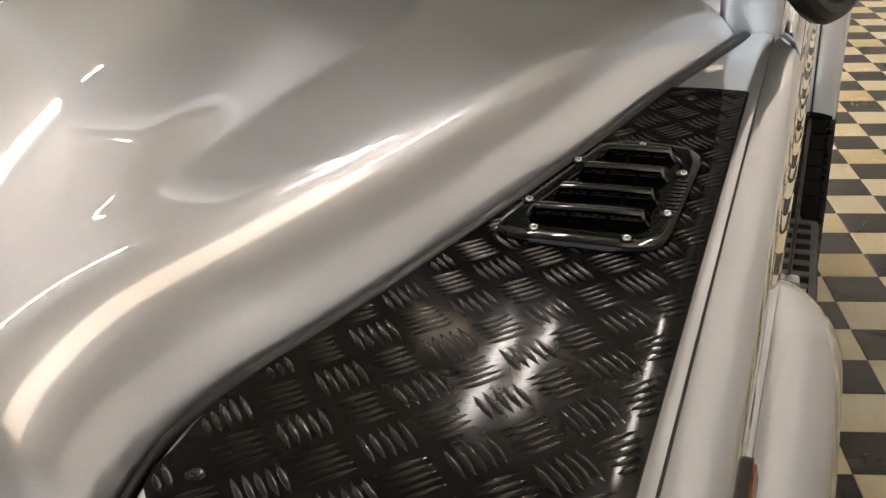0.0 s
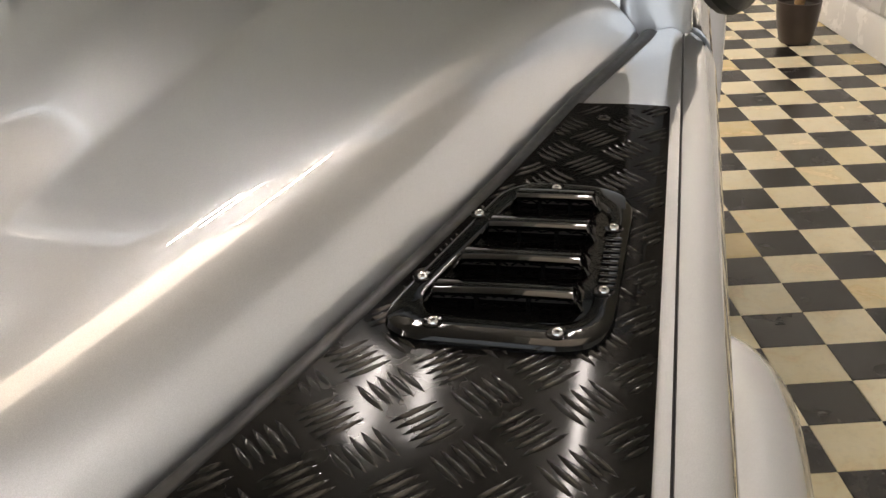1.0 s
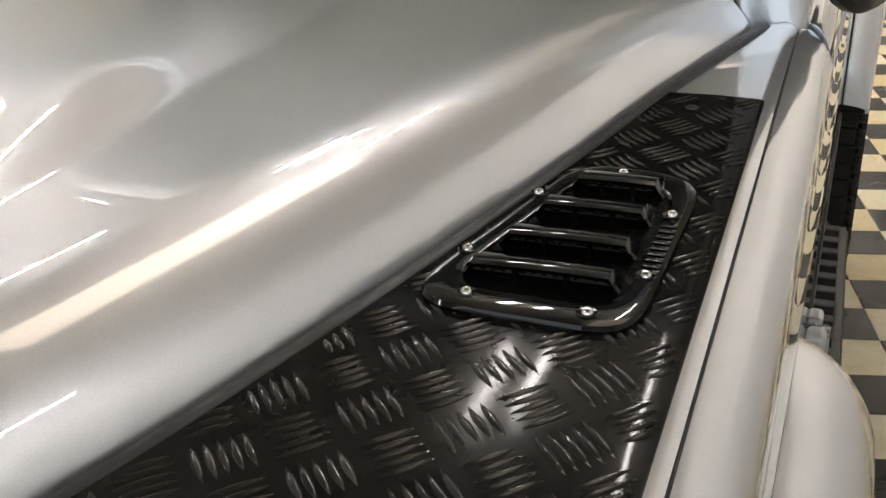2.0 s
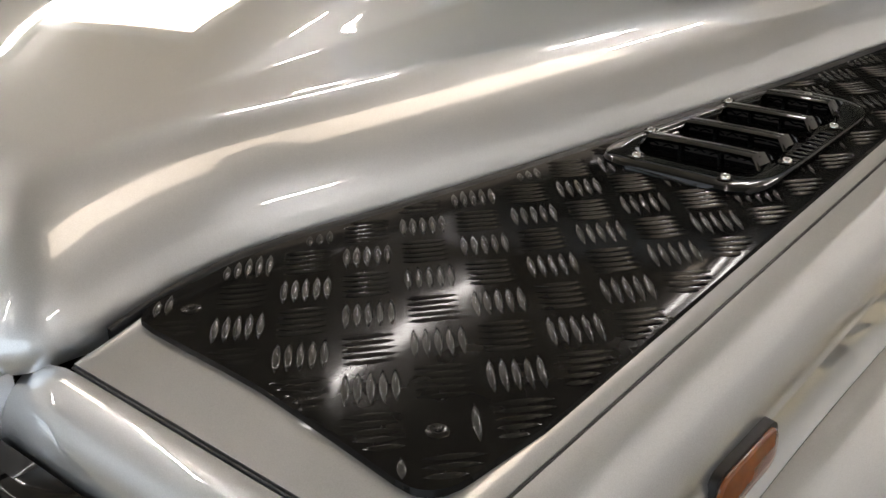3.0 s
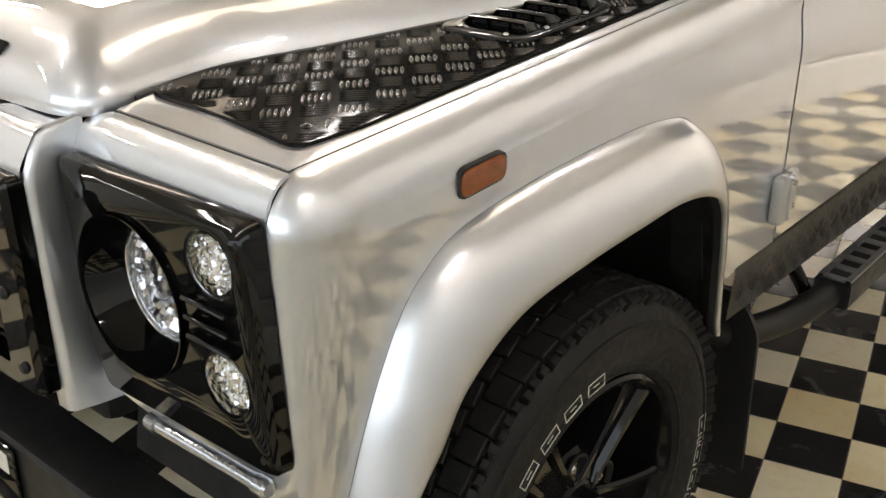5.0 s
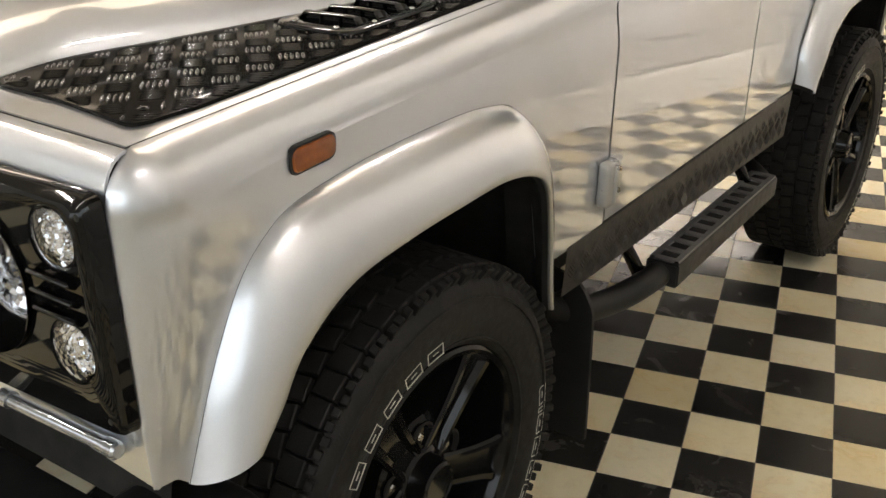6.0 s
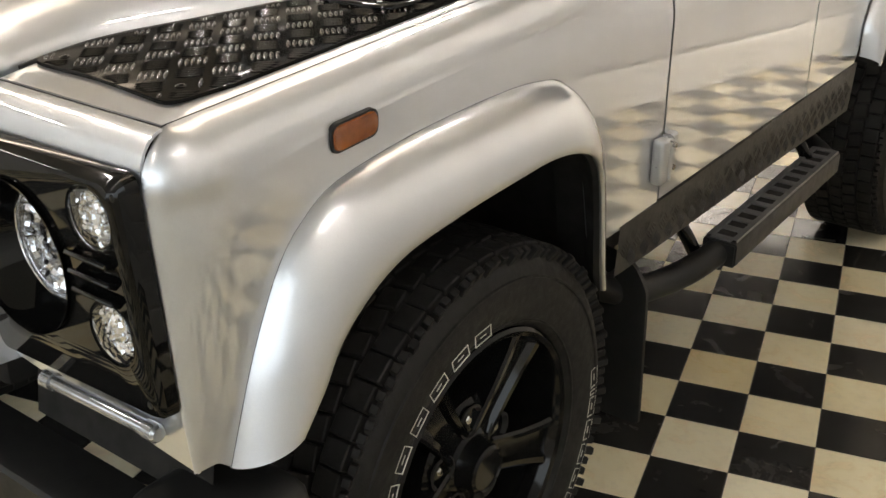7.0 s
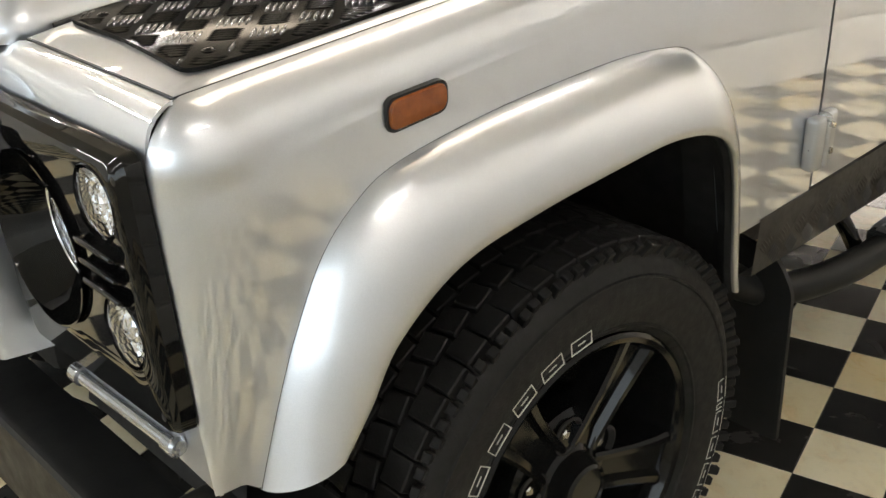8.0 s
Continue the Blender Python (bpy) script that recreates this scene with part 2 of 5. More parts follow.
def pipe(bm, pts, r, n=14, caps=True):
    """A round bar along points."""
    pts = [Vector(p) for p in pts]
    rings = []
    up = Vector((0.13, 0.21, 1.0)).normalized()
    for i, p in enumerate(pts):
        d = (pts[min(i + 1, len(pts) - 1)] - pts[max(i - 1, 0)]).normalized()
        a = d.cross(up).normalized()
        b = a.cross(d)
        rings.append([p + r * (math.cos(t) * a + math.sin(t) * b) for t in [2 * math.pi * k / n for k in range(n)]])
    vs = [[bm.verts.new(q) for q in ring] for ring in rings]
    for a, b in zip(vs, vs[1:]):
        for k in range(n):
            bm.faces.new((a[k], a[(k + 1) % n], b[(k + 1) % n], b[k]))
    if caps:
        bm.faces.new(vs[0])
        bm.faces.new(vs[-1][::-1])
    return bm


def spline(pts, n):
    """A smooth line of n points through some places."""
    pts = [Vector(p) for p in pts]
    seg = [0.0]
    for a, b in zip(pts, pts[1:]):
        seg.append(seg[-1] + (b - a).length)
    out = []
    for k in range(n):
        s = seg[-1] * k / (n - 1)
        i = min(max(j for j in range(len(seg)) if seg[j] <= s + 1e-9), len(pts) - 2)
        t = (s - seg[i]) / (seg[i + 1] - seg[i])
        p0, p1, p2, p3 = pts[max(i - 1, 0)], pts[i], pts[i + 1], pts[min(i + 2, len(pts) - 1)]
        out.append(0.5 * ((2 * p1) + (p2 - p0) * t + (2 * p0 - 5 * p1 + 4 * p2 - p3) * t * t + (3 * p1 - p0 - 3 * p2 + p3) * t ** 3))
    return out


def interp(x, xs, ys):
    return float(np.interp(x, xs, ys))


def smooth(t):
    t = min(max(t, 0.0), 1.0)
    return t * t * (3 - 2 * t)


# ---- the room ----
def room():
    u0, u1, v0, v1, top = -6.5, 1.93, -4.6, 8.3, 3.0
    # the floor bed
    bm = bmesh.new()
    c = [floor_xy(u0 - 0.3, v0 - 0.3), floor_xy(u1 + 0.3, v0 - 0.3), floor_xy(u1 + 0.3, v1 + 0.3), floor_xy(u0 - 0.3, v1 + 0.3)]
    lo = [bm.verts.new((x, y, -0.15)) for x, y in c]
    hi = [bm.verts.new((x, y, -0.0035)) for x, y in c]
    bm.faces.new(lo[::-1])
    bm.faces.new(hi)
    for i in range(4):
        bm.faces.new((lo[i], lo[(i + 1) % 4], hi[(i + 1) % 4], hi[i]))
    floor = new("floor", mesh_of("floor", bm, GROUT, smooth=False))
    tagged(floor, "black and ivory chequered stone tile floor with worn stains", "floor", kind="structure")

    turn = Matrix.Rotation(TILE_TURN, 4, "Z")
    turn.translation = (FLOOR_O[0], FLOOR_O[1], 0)

    def wall(name, ua, ub, va, vb, za, zb, holes=(), along="v", mat=WALL, label="white painted wall"):
        bm = bmesh.new()
        s0, s1 = (va, vb) if along == "v" else (ua, ub)
        cuts = sorted({s0, s1, *[h[0] for h in holes], *[h[1] for h in holes]})
        for a, b in zip(cuts, cuts[1:]):
            hs = [h for h in holes if h[0] <= a and h[1] >= b]
            spans = [(za, zb)] if not hs else [(za, hs[0][2]), (hs[0][3], zb)]
            for p, q in spans:
                if q - p > 1e-4:
                    if along == "v":
                        box(bm, ua, ub, a, b, p, q)
                    else:
                        box(bm, a, b, va, vb, p, q)
        weld(bm)
        ob = new(name, mesh_of(name, bm, mat, smooth=False))
        ob.matrix_world = turn
        return tagged(ob, label, "wall", kind="structure")

    east = wall("wall_east", u1, u1 + 0.2, v0 - 0.2, v1 + 0.2, -0.1, top)
    wall("wall_west", u0 - 0.2, u0, v0 - 0.2, v1 + 0.2, -0.1, top, holes=[(-0.6, 1.2, 0.9, 2.3)])
    wall("wall_north", u0, u1, v1, v1 + 0.2, -0.1, top, holes=[(-3.5, -0.7, 1.3, 2.85)], along="u")
    wall("wall_south", u0, u1, v0 - 0.2, v0, -0.1, top, holes=[(-6.3, 1.88, 1.1, 2.95)], along="u")
    bm = box(bmesh.new(), u0 - 0.2, u1 + 0.2, v0 - 0.2, v1 + 0.2, top, top + 0.15)
    ceiling = new("ceiling", mesh_of("ceiling", bm, CEIL, smooth=False))
    ceiling.matrix_world = turn
    tagged(ceiling, "plain beige showroom ceiling", "ceiling", kind="structure")
    # horizontal boards on the long wall
    for k in range(9):
        z0 = 0.20 + 0.145 * k
        part("wall_board", box(bmesh.new(), u1 - 0.016, u1 - 0.001, v0 + 0.002, v1 - 0.002, z0 + 0.007, z0 + 0.138, 0.009, 3), BOARD, east)
    # skirting with a moulded top
    for name, pts in (("baseboard", [(u1, v0), (u1, v1)]),):
        bm = bmesh.new()
        prof = [(0.0, 0.004), (0.022, 0.004), (0.022, 0.15), (0.018, 0.165), (0.018, 0.175), (0.010, 0.19), (0.0, 0.195)]
        grid_bm([[(u1 - 0.002 - d, v, h) for d, h in prof] for v in (v0, v1)], bm)
        ob = new(name, mesh_of(name, bm, SKIRT, sharp=0.5))
        ob.matrix_world = turn
        tagged(ob, "tall white gloss painted skirting board", "skirting", kind="structure")

    def window(name, pane_mat, ua, ub, va, vb, za, zb, along, bars):
        """A window with its frame, bars and panes, in a wall's opening."""
        w = thing(name, "unseen white framed showroom window with glowing panes", "window", kind="structure")
        w.matrix_world = turn
        a0, a1 = (va, vb) if along == "v" else (ua, ub)
        d0, d1 = (ua, ub) if along == "v" else (va, vb)
        dm = (d0 + d1) / 2

        def slab(bm, a, b, e, f, p, q):
            return box(bm, e, f, a, b, p, q, 0.006) if along == "v" else box(bm, a, b, e, f, p, q, 0.006)
        bm = bmesh.new()
        for a, b, p, q in ((a0, a0 + 0.06, za, zb), (a1 - 0.06, a1, za, zb), (a0 + 0.06, a1 - 0.06, za, za + 0.06), (a0 + 0.06, a1 - 0.06, zb - 0.06, zb)):
            slab(bm, a, b, dm - 0.04, dm + 0.04, p, q)
        part("window_frame", bm, SKIRT, w)
        step = (a1 - a0 - 0.12) / bars
        for k in range(bars):
            s = a0 + 0.06 + k * step
            if k:
                part("glazing_bar", slab(bmesh.new(), s - 0.02, s + 0.02, dm - 0.03, dm + 0.03, za + 0.06, zb - 0.06), SKIRT, w)
            part("pane", slab(bmesh.new(), s + 0.02, s + step - 0.02, dm - 0.008, dm + 0.008, za + 0.06, zb - 0.06), pane_mat, w)
        return w

    window("window_1", WINDOW_ON, u0 - 0.2, u0, -0.6, 1.2, 0.9, 2.3, "v", 2)
    # unseen window added to brighten the far floor and the bonnet's rear
    window("window_3", FILL_PANE, -3.5, -0.7, v1, v1 + 0.2, 1.3, 2.85, "u", 3)
    window("window_2", WINDOW_ON, -6.3, 1.88, v0 - 0.2, v0, 1.1, 2.95, "u", 4)

    # strip lights
    def strip_light():
        t = thing("strip_light", "white fluorescent strip light fixed to the ceiling", "ceiling light", "ceiling strip lights")
        part("housing", box(bmesh.new(), -0.03, 0.03, -0.46, 0.46, -0.04, 0.0, 0.005), SKIRT, t)
        part("tube", pipe(bmesh.new(), [(0, -0.42, -0.056), (0, 0.42, -0.056)], 0.014, 12), TUBE_ON, t, "glowing white tube")
        for y in (-0.44, 0.44):
            part("lamp_holder", box(bmesh.new(), -0.02, 0.02, y - 0.012, y + 0.012, -0.074, -0.041, 0.003), SKIRT, t)
        return t
    lie = Matrix.Rotation(0.05, 4, "Z")
    # tubes past y 6 are added to brighten the far ceiling
    spots = [(-0.85, 3.75), (-2.45, 2.55), (-1.95, 6.35), (-1.55, 4.55), (-5.45, 2.30), (-0.35, 5.05), (-0.28, 2.12), (-0.12, 2.16), (-1.50, 1.55), (-3.2, 0.2), (-1.4, -1.3), (0.55, -2.3), (-3.6, -2.6), (0.50, 1.86), (-2.75, 7.05), (-0.95, 7.55), (-3.9, 6.6), (-0.35, 6.55), (-3.1, 8.1), (-1.5, 8.5)]
    # aisle tube, added to brighten the east wall
    spots += [floor_xy(1.25, v) for v in (-1.6,)]
    first = strip_light()
    for k, (x, y) in enumerate(spots):
        m = Matrix.Translation((x, y, top - 0.002)) @ lie
        if k:
            copy_thing(first, m)
        else:
            first.matrix_world = m

    # warm flat lamps
    def panel_light(lit):
        t = thing("panel_light", "warm white long panel light set in the ceiling", "ceiling light", "ceiling panel lights")
        bm = bmesh.new()
        for x0, x1, y0, y1 in ((-0.16, 0.16, -0.62, -0.59), (-0.16, 0.16, 0.59, 0.62), (-0.16, -0.13, -0.59, 0.59), (0.13, 0.16, -0.59, 0.59)):
            box(bm, x0, x1, y0, y1, -0.022, 0.0, 0.003)
        part("frame", bm, SKIRT, t)
        part("diffuser", box(bmesh.new(), -0.13, 0.13, -0.59, 0.59, -0.014, -0.004), lit, t, "glowing warm diffuser")
        return t
    first = panel_light(SHOP_ON)
    # place, turn and stretch of each lamp; last three added for floor and bonnet
    for k, (x, y, deg, wide, far) in enumerate(((-4.65, 2.62, 90, 1.3, 1.35), (-2.2, -0.75, 80, 1.0, 1.0), (0.18, 4.28, 15, 1, 1), (-1.27, 4.66, 15, 1, 1), (-0.72, 2.72, 20, 0.6, 0.8))):
        m = pose(x, y, top - 0.002, 0, 0, deg)
        if k:
            lamp = copy_thing(first, m)
        else:
            lamp = first
            lamp.matrix_world = m
        lamp.scale = (wide, far, 1)
    soft = panel_light(SOFT_ON)
    soft.matrix_world = pose(0.62, 0.78, top - 0.002, 0, 0, 3)
    soft.scale = (2.0, 1.1, 1)
    return floor


floor = room()

# ---- the car ----
S = 0.832          # the wing's side
FRONT = -0.578     # the wing's front
CORNER = 0.080     # its rounding, lengthwise
car = thing("off_road_car", "silver short-wheelbase off-road car with black trim parked on the tiles", "car")


def lean(y, z):
    """How far the body side leans in towards its shoulder."""
    return 0.003 + (0.013 + 0.015 * min(max(y, -0.5), 0.57)) * (0.5 + 0.5 * smooth(min(1.0, max(0.0, (z - 1.03) / 0.09))))


def z_wing(y):
    return 1.153 + 0.0621 * y


def x_seam(y):
    return 0.775 - 0.0113 * y


def wing_z(x, y):
    """The wing's top: a slight crown that falls to the seams at its side and front."""
    s = (abs(x) - x_gap(y)) / (x_seam(y) - x_gap(y))
    fall = smooth((x_seam(y) - abs(x)) / 0.016) * smooth((y + 0.540) / 0.045)
    return z_wing(y) + 0.0050 * smooth(s / 0.85) * fall


GAP_Y = (-0.58, -0.53, -0.46, -0.40, -0.35, -0.27, -0.165, -0.02, 0.18, 0.35, 0.56)
GAP_X = (0.484, 0.478, 0.460, 0.455, 0.464, 0.494, 0.527, 0.570, 0.625, 0.665, 0.728)


def x_gap(y):
    w = 0.03
    return sum(interp(y + k * w, GAP_Y, GAP_X) for k in (-1, -0.5, 0, 0.5, 1)) / 5


def bonnet_form(a, b):
    """How far the bonnet stands over its edge, 0 to 1: flat top, rounded shoulder, slanting flank; a and b are 0 inside, 1 at the side and front edges."""
    r = min(1.0, (a ** CORNER_P + b ** CORNER_P) ** (1 / CORNER_P))
    g = (math.hypot(r, SHOULDER) - SHOULDER) / (math.hypot(1.0, SHOULDER) - SHOULDER)
    return max(0.0, 1 - g ** FLANK_P) ** (1 / FLANK_P)


BONNET_Y0, ROLL_SIDE, ROLL_FRONT = -0.580, 0.118, 0.115
CORNER_P, FLANK_P, SHOULDER = 3.2, 1.5, 0.45


def bonnet_foot(x, y):
    """The bonnet's lower edge, which lifts a little towards the front corners."""
    return z_wing(y) - 0.012 + 0.011 * smooth((abs(x) - 0.10) / 0.32) * smooth((-0.47 - y) / 0.06)


def soft_step(t, a):
    """0 below nought, t above it, rounded over about a."""
    return a * math.log1p(math.exp(min(60.0, t / a))) if t / a < 60 else t


def bulge(x, y):
    """The raised middle: a tight crease at its foot, a slope, and a rounded ridge that draws in towards the rear."""
    if y < -0.33:
        return 0.0
    foot = 0.320 + 0.008 * y
    wide = max(0.014, foot - 0.203 - 0.112 * math.exp(-max(0.0, y + 0.27) / 0.30))
    t = (foot - abs(x)) / wide
    high = 0.037 * (1 - math.exp(-((y + 0.33) / 0.48) ** 1.7))
    return high * (soft_step(t, 0.0042 / wide) - soft_step(t - 1, 0.17))


def bonnet():
    y0, y1, a, c = BONNET_Y0, 0.565, ROLL_SIDE, ROLL_FRONT
    ys = [y0 + c * (1 - (1 - q ** CORNER_P) ** (1 / CORNER_P)) for q in (0.0, 0.2, 0.34, 0.45, 0.54, 0.62, 0.69, 0.75, 0.80, 0.85, 0.89, 0.92, 0.945, 0.965, 0.98)]
    ys += [ys[-1] + (-0.37 - ys[-1]) * k / 16 for k in range(1, 17)]
    ys += [-0.37 + (y1 + 0.37) * k / 60 for k in range(1, 61)]
    rows = []
    for y in ys:
        b = max(0.0, 1 - (y - y0) / c)
        xe = x_gap(y) - 0.004
        amax = max(0.0, 1 - b ** CORNER_P) ** (1 / CORNER_P)
        zf = 1.222 + 0.05 * y
        foot = 0.320 + 0.008 * y
        flat = [(foot - 0.03) * k / 28 for k in range(28)] + [foot - 0.03 + 0.042 * k / 17 for k in range(17)] + [foot + 0.012 + (xe - a - foot - 0.012) * k / 5 for k in range(6)]
        row = []
        for x, q in [(x, 0.0) for x in flat] + [(xe - a + a * amax * k / 26, amax * k / 26) for k in range(1, 27)]:
            zb = bonnet_foot(x, y)
            z = zb + (zf - zb) * bonnet_form(q, b) + bulge(x, y)
            z += 0.006 * (1 - (x / 0.5) ** 2) * min(1.0, max(0.0, (y - y0) / 0.12))
            row.append((x, y, z))
        rows.append([(-x, yy, z) for x, yy, z in row[:0:-1]] + row)
    bm = weld(grid_bm(rows))
    bmesh.ops.recalc_face_normals(bm, faces=bm.faces)
    edge = [e for e in bm.edges if len(e.link_faces) == 1]
    r = bmesh.ops.extrude_edge_only(bm, edges=edge)
    for v in [g for g in r["geom"] if isinstance(g, bmesh.types.BMVert)]:
        v.co.z -= 0.010
        v.co.x *= 0.994
    return part("bonnet", bm, SILVER, car, "silver bonnet with a raised centre", sharp=0.9)


hood = bonnet()


def bonnet_z(x, y):
    b = max(0.0, 1 - (y - BONNET_Y0) / ROLL_FRONT)
    zf, zb = 1.222 + 0.05 * y, bonnet_foot(x, y)
    a = max(0.0, (abs(x) - (x_gap(y) - 0.004 - ROLL_SIDE)) / ROLL_SIDE)
    return zb + (zf - zb) * bonnet_form(a, b) + bulge(x, y) + 0.006 * (1 - (x / 0.5) ** 2) * min(1.0, max(0.0, (y - BONNET_Y0) / 0.12))


def badge_blocks():
    """Raised black shapes in a row along the bonnet's front slope: pairs of slanting bars."""
    def on_slope(x, h):
        lo, hi = -0.579, -0.50
        for _ in range(24):
            mid = (lo + hi) / 2
            lo, hi = (mid, hi) if bonnet_z(x, mid) < h else (lo, mid)
        return Vector((x, lo - 0.0028, h + 0.0030))
    for k in range(8):
        x = (k - 3.5) * 0.0755 - 0.004
        for za, zb in ((1.1320, 1.1465), (1.1495, 1.1640)):
            bm = bmesh.new()
            rows = []
            for i in range(5):
                h = za + (zb - za) * i / 4
                rows.append([tuple(on_slope(x - 0.017 + 0.036 * j / 6 + 0.35 * (h - 1.148), h)) for j in range(7)])
            grid_bm(rows, bm)
            thicken(bm, 0.0045)
            part("badge_block", bm, GLOSS, hood, "raised black badge bar", sharp=0.5)


badge_blocks()


def wing(side):
    """A front wing: top panel, outer skin, flare, liner."""
    def mir(rows):
        return [[(side * x, y, z) for x, y, z in r] for r in rows]

    # top panel with rounded edges
    rows = []
    for k in range(50):
        y = -0.536 + (0.565 + 0.536) * (k / 49) ** 1.0
        xa, xb = x_gap(y) + 0.006, x_seam(y) - 0.0012
        row = []
        for j in range(37):
            t = j / 36
            x = xa + (xb - xa) * (0.5 - 0.5 * math.cos(math.pi * t))
            d = min(x - xa, xb - x, (y + 0.536) + 0.0)
            z = wing_z(x, y) - 0.0015 * max(0.0, 1 - d / 0.006) ** 2
            row.append((x, y, z))
        rows.append(row)
    top = [[(r[0][0] - 0.002, r[0][1], r[0][2] - 0.03)] + r + [(r[-1][0] + 0.001, r[-1][1], r[-1][2] - 0.02)] for r in rows]
    top = [[(x, y - 0.001, z - 0.02) for x, y, z in top[0]]] + top
    wt = part("wing_top_panel", grid_bm(mir(top)), SILVER, car, "flat silver wing top panel", sharp=0.7)

    # dark pipes laid along the seams so that the joints show
    part("wing_seam", pipe(bmesh.new(), [(side * x_seam(y), y, z_wing(y) - 0.0024) for y in np.linspace(-0.537, 0.56, 40)], 0.0010, 6), SEAL, wt, "thin dark line along the panel seam")
    part("wing_seam", pipe(bmesh.new(), [(side * x, -0.5385, z_wing(-0.5385) - 0.0024) for x in np.linspace(0.486, 0.783, 12)], 0.0010, 6), SEAL, wt, "thin dark line along the panel seam")

    # outer skin: shoulder, rounded front corner, side down to the arch
    AY = (-0.62, -0.545, -0.524, -0.486, -0.453, -0.417, -0.376, -0.323, -0.209, -0.085, 0.058, 0.140, 0.190, 0.232, 0.266, 0.295, 0.318, 0.332, 0.60)
    AZ = (0.726, 0.722, 0.704, 0.801, 0.873, 0.935, 0.974, 1.001, 1.018, 1.026, 1.028, 1.021, 1.010, 0.982, 0.930, 0.845, 0.735, 0.676, 0.676)

    def x0(z):
        return interp(z, (0.69, 0.73, 0.827, 0.94, 1.043, 1.13), (0.827, 0.821, 0.806, 0.794, 0.787, 0.781))
    cols = [("c", math.pi / 2 * k / 16) for k in range(17)] + [("s", k / 70) for k in range(1, 71)]
    rows_up = []
    for j in range(13):
        ph = 1.22 * (1 - j / 12)
        c = (math.cos(ph) - math.cos(1.22)) / (1 - math.cos(1.22))
        row = []
        for kind, val in cols:
            if kind == "c":
                y = FRONT + CORNER * (1 - math.cos(val))
                y = -0.531 + (y + 0.531) * c
                xt = x_seam(y) + 0.0012
                x = xt + (0.783 + (S - lean(y, 1.09) - 0.783) * math.sin(val) - 0.778) * c
            else:
                ya = -0.531 + (FRONT + CORNER + 0.531) * c
                y = ya + (0.5820 - ya) * val
                xt = x_seam(y) + 0.0012
                x = xt + (S - lean(y, 1.09) - xt) * c
            zt = z_wing(y)
            row.append((x, y, zt - 0.002 - 0.062 * (1 - math.sin(ph) / math.sin(1.22))))
        rows_up.append(row)
    base = rows_up[-1]
    down = []
    for j in range(1, 31):
        row = []
        for (kind, val), (x, y, z) in zip(cols, base):
            lo = min(interp(y + s, AY, AZ) for s in (-0.03, -0.015, 0.0, 0.018 if y > 0 else 0.0)) - 0.004
            zz = z + (lo - z) * j / 30
            if kind == "c":
                xs = x0(zz)
                x = xs + (S - lean(y, zz) - xs) * math.sin(val)
            else:
                x = S - lean(y, zz)
            row.append((x, y, zz))
        down.append(row)
    bm = weld(grid_bm(mir(rows_up + down)))
    bmesh.ops.recalc_face_normals(bm, faces=bm.faces)
    skin = part("wing_skin", bm, SILVER, car, "silver wing side with a rounded shoulder", sharp=0.9)

    # the flare round the wheel
    outer = [(-0.527, 0.700), (-0.491, 0.801), (-0.459, 0.873), (-0.423, 0.935), (-0.381, 0.974), (-0.326, 1.001), (-0.209, 1.018), (-0.085, 1.026),
             (0.058, 1.028), (0.140, 1.021), (0.190, 1.010), (0.232, 0.982), (0.266, 0.930), (0.295, 0.845), (0.318, 0.735), (0.337, 0.650), (0.344, 0.612)]
    lip = [(-0.458, 0.726), (-0.420, 0.775), (-0.377, 0.838), (-0.288, 0.895), (-0.165, 0.918), (-0.027, 0.930), (0.082, 0.932),
           (0.169, 0.913), (0.229, 0.870), (0.267, 0.792), (0.305, 0.654), (0.325, 0.602)]
    return wt, skin, outer, lip, mir


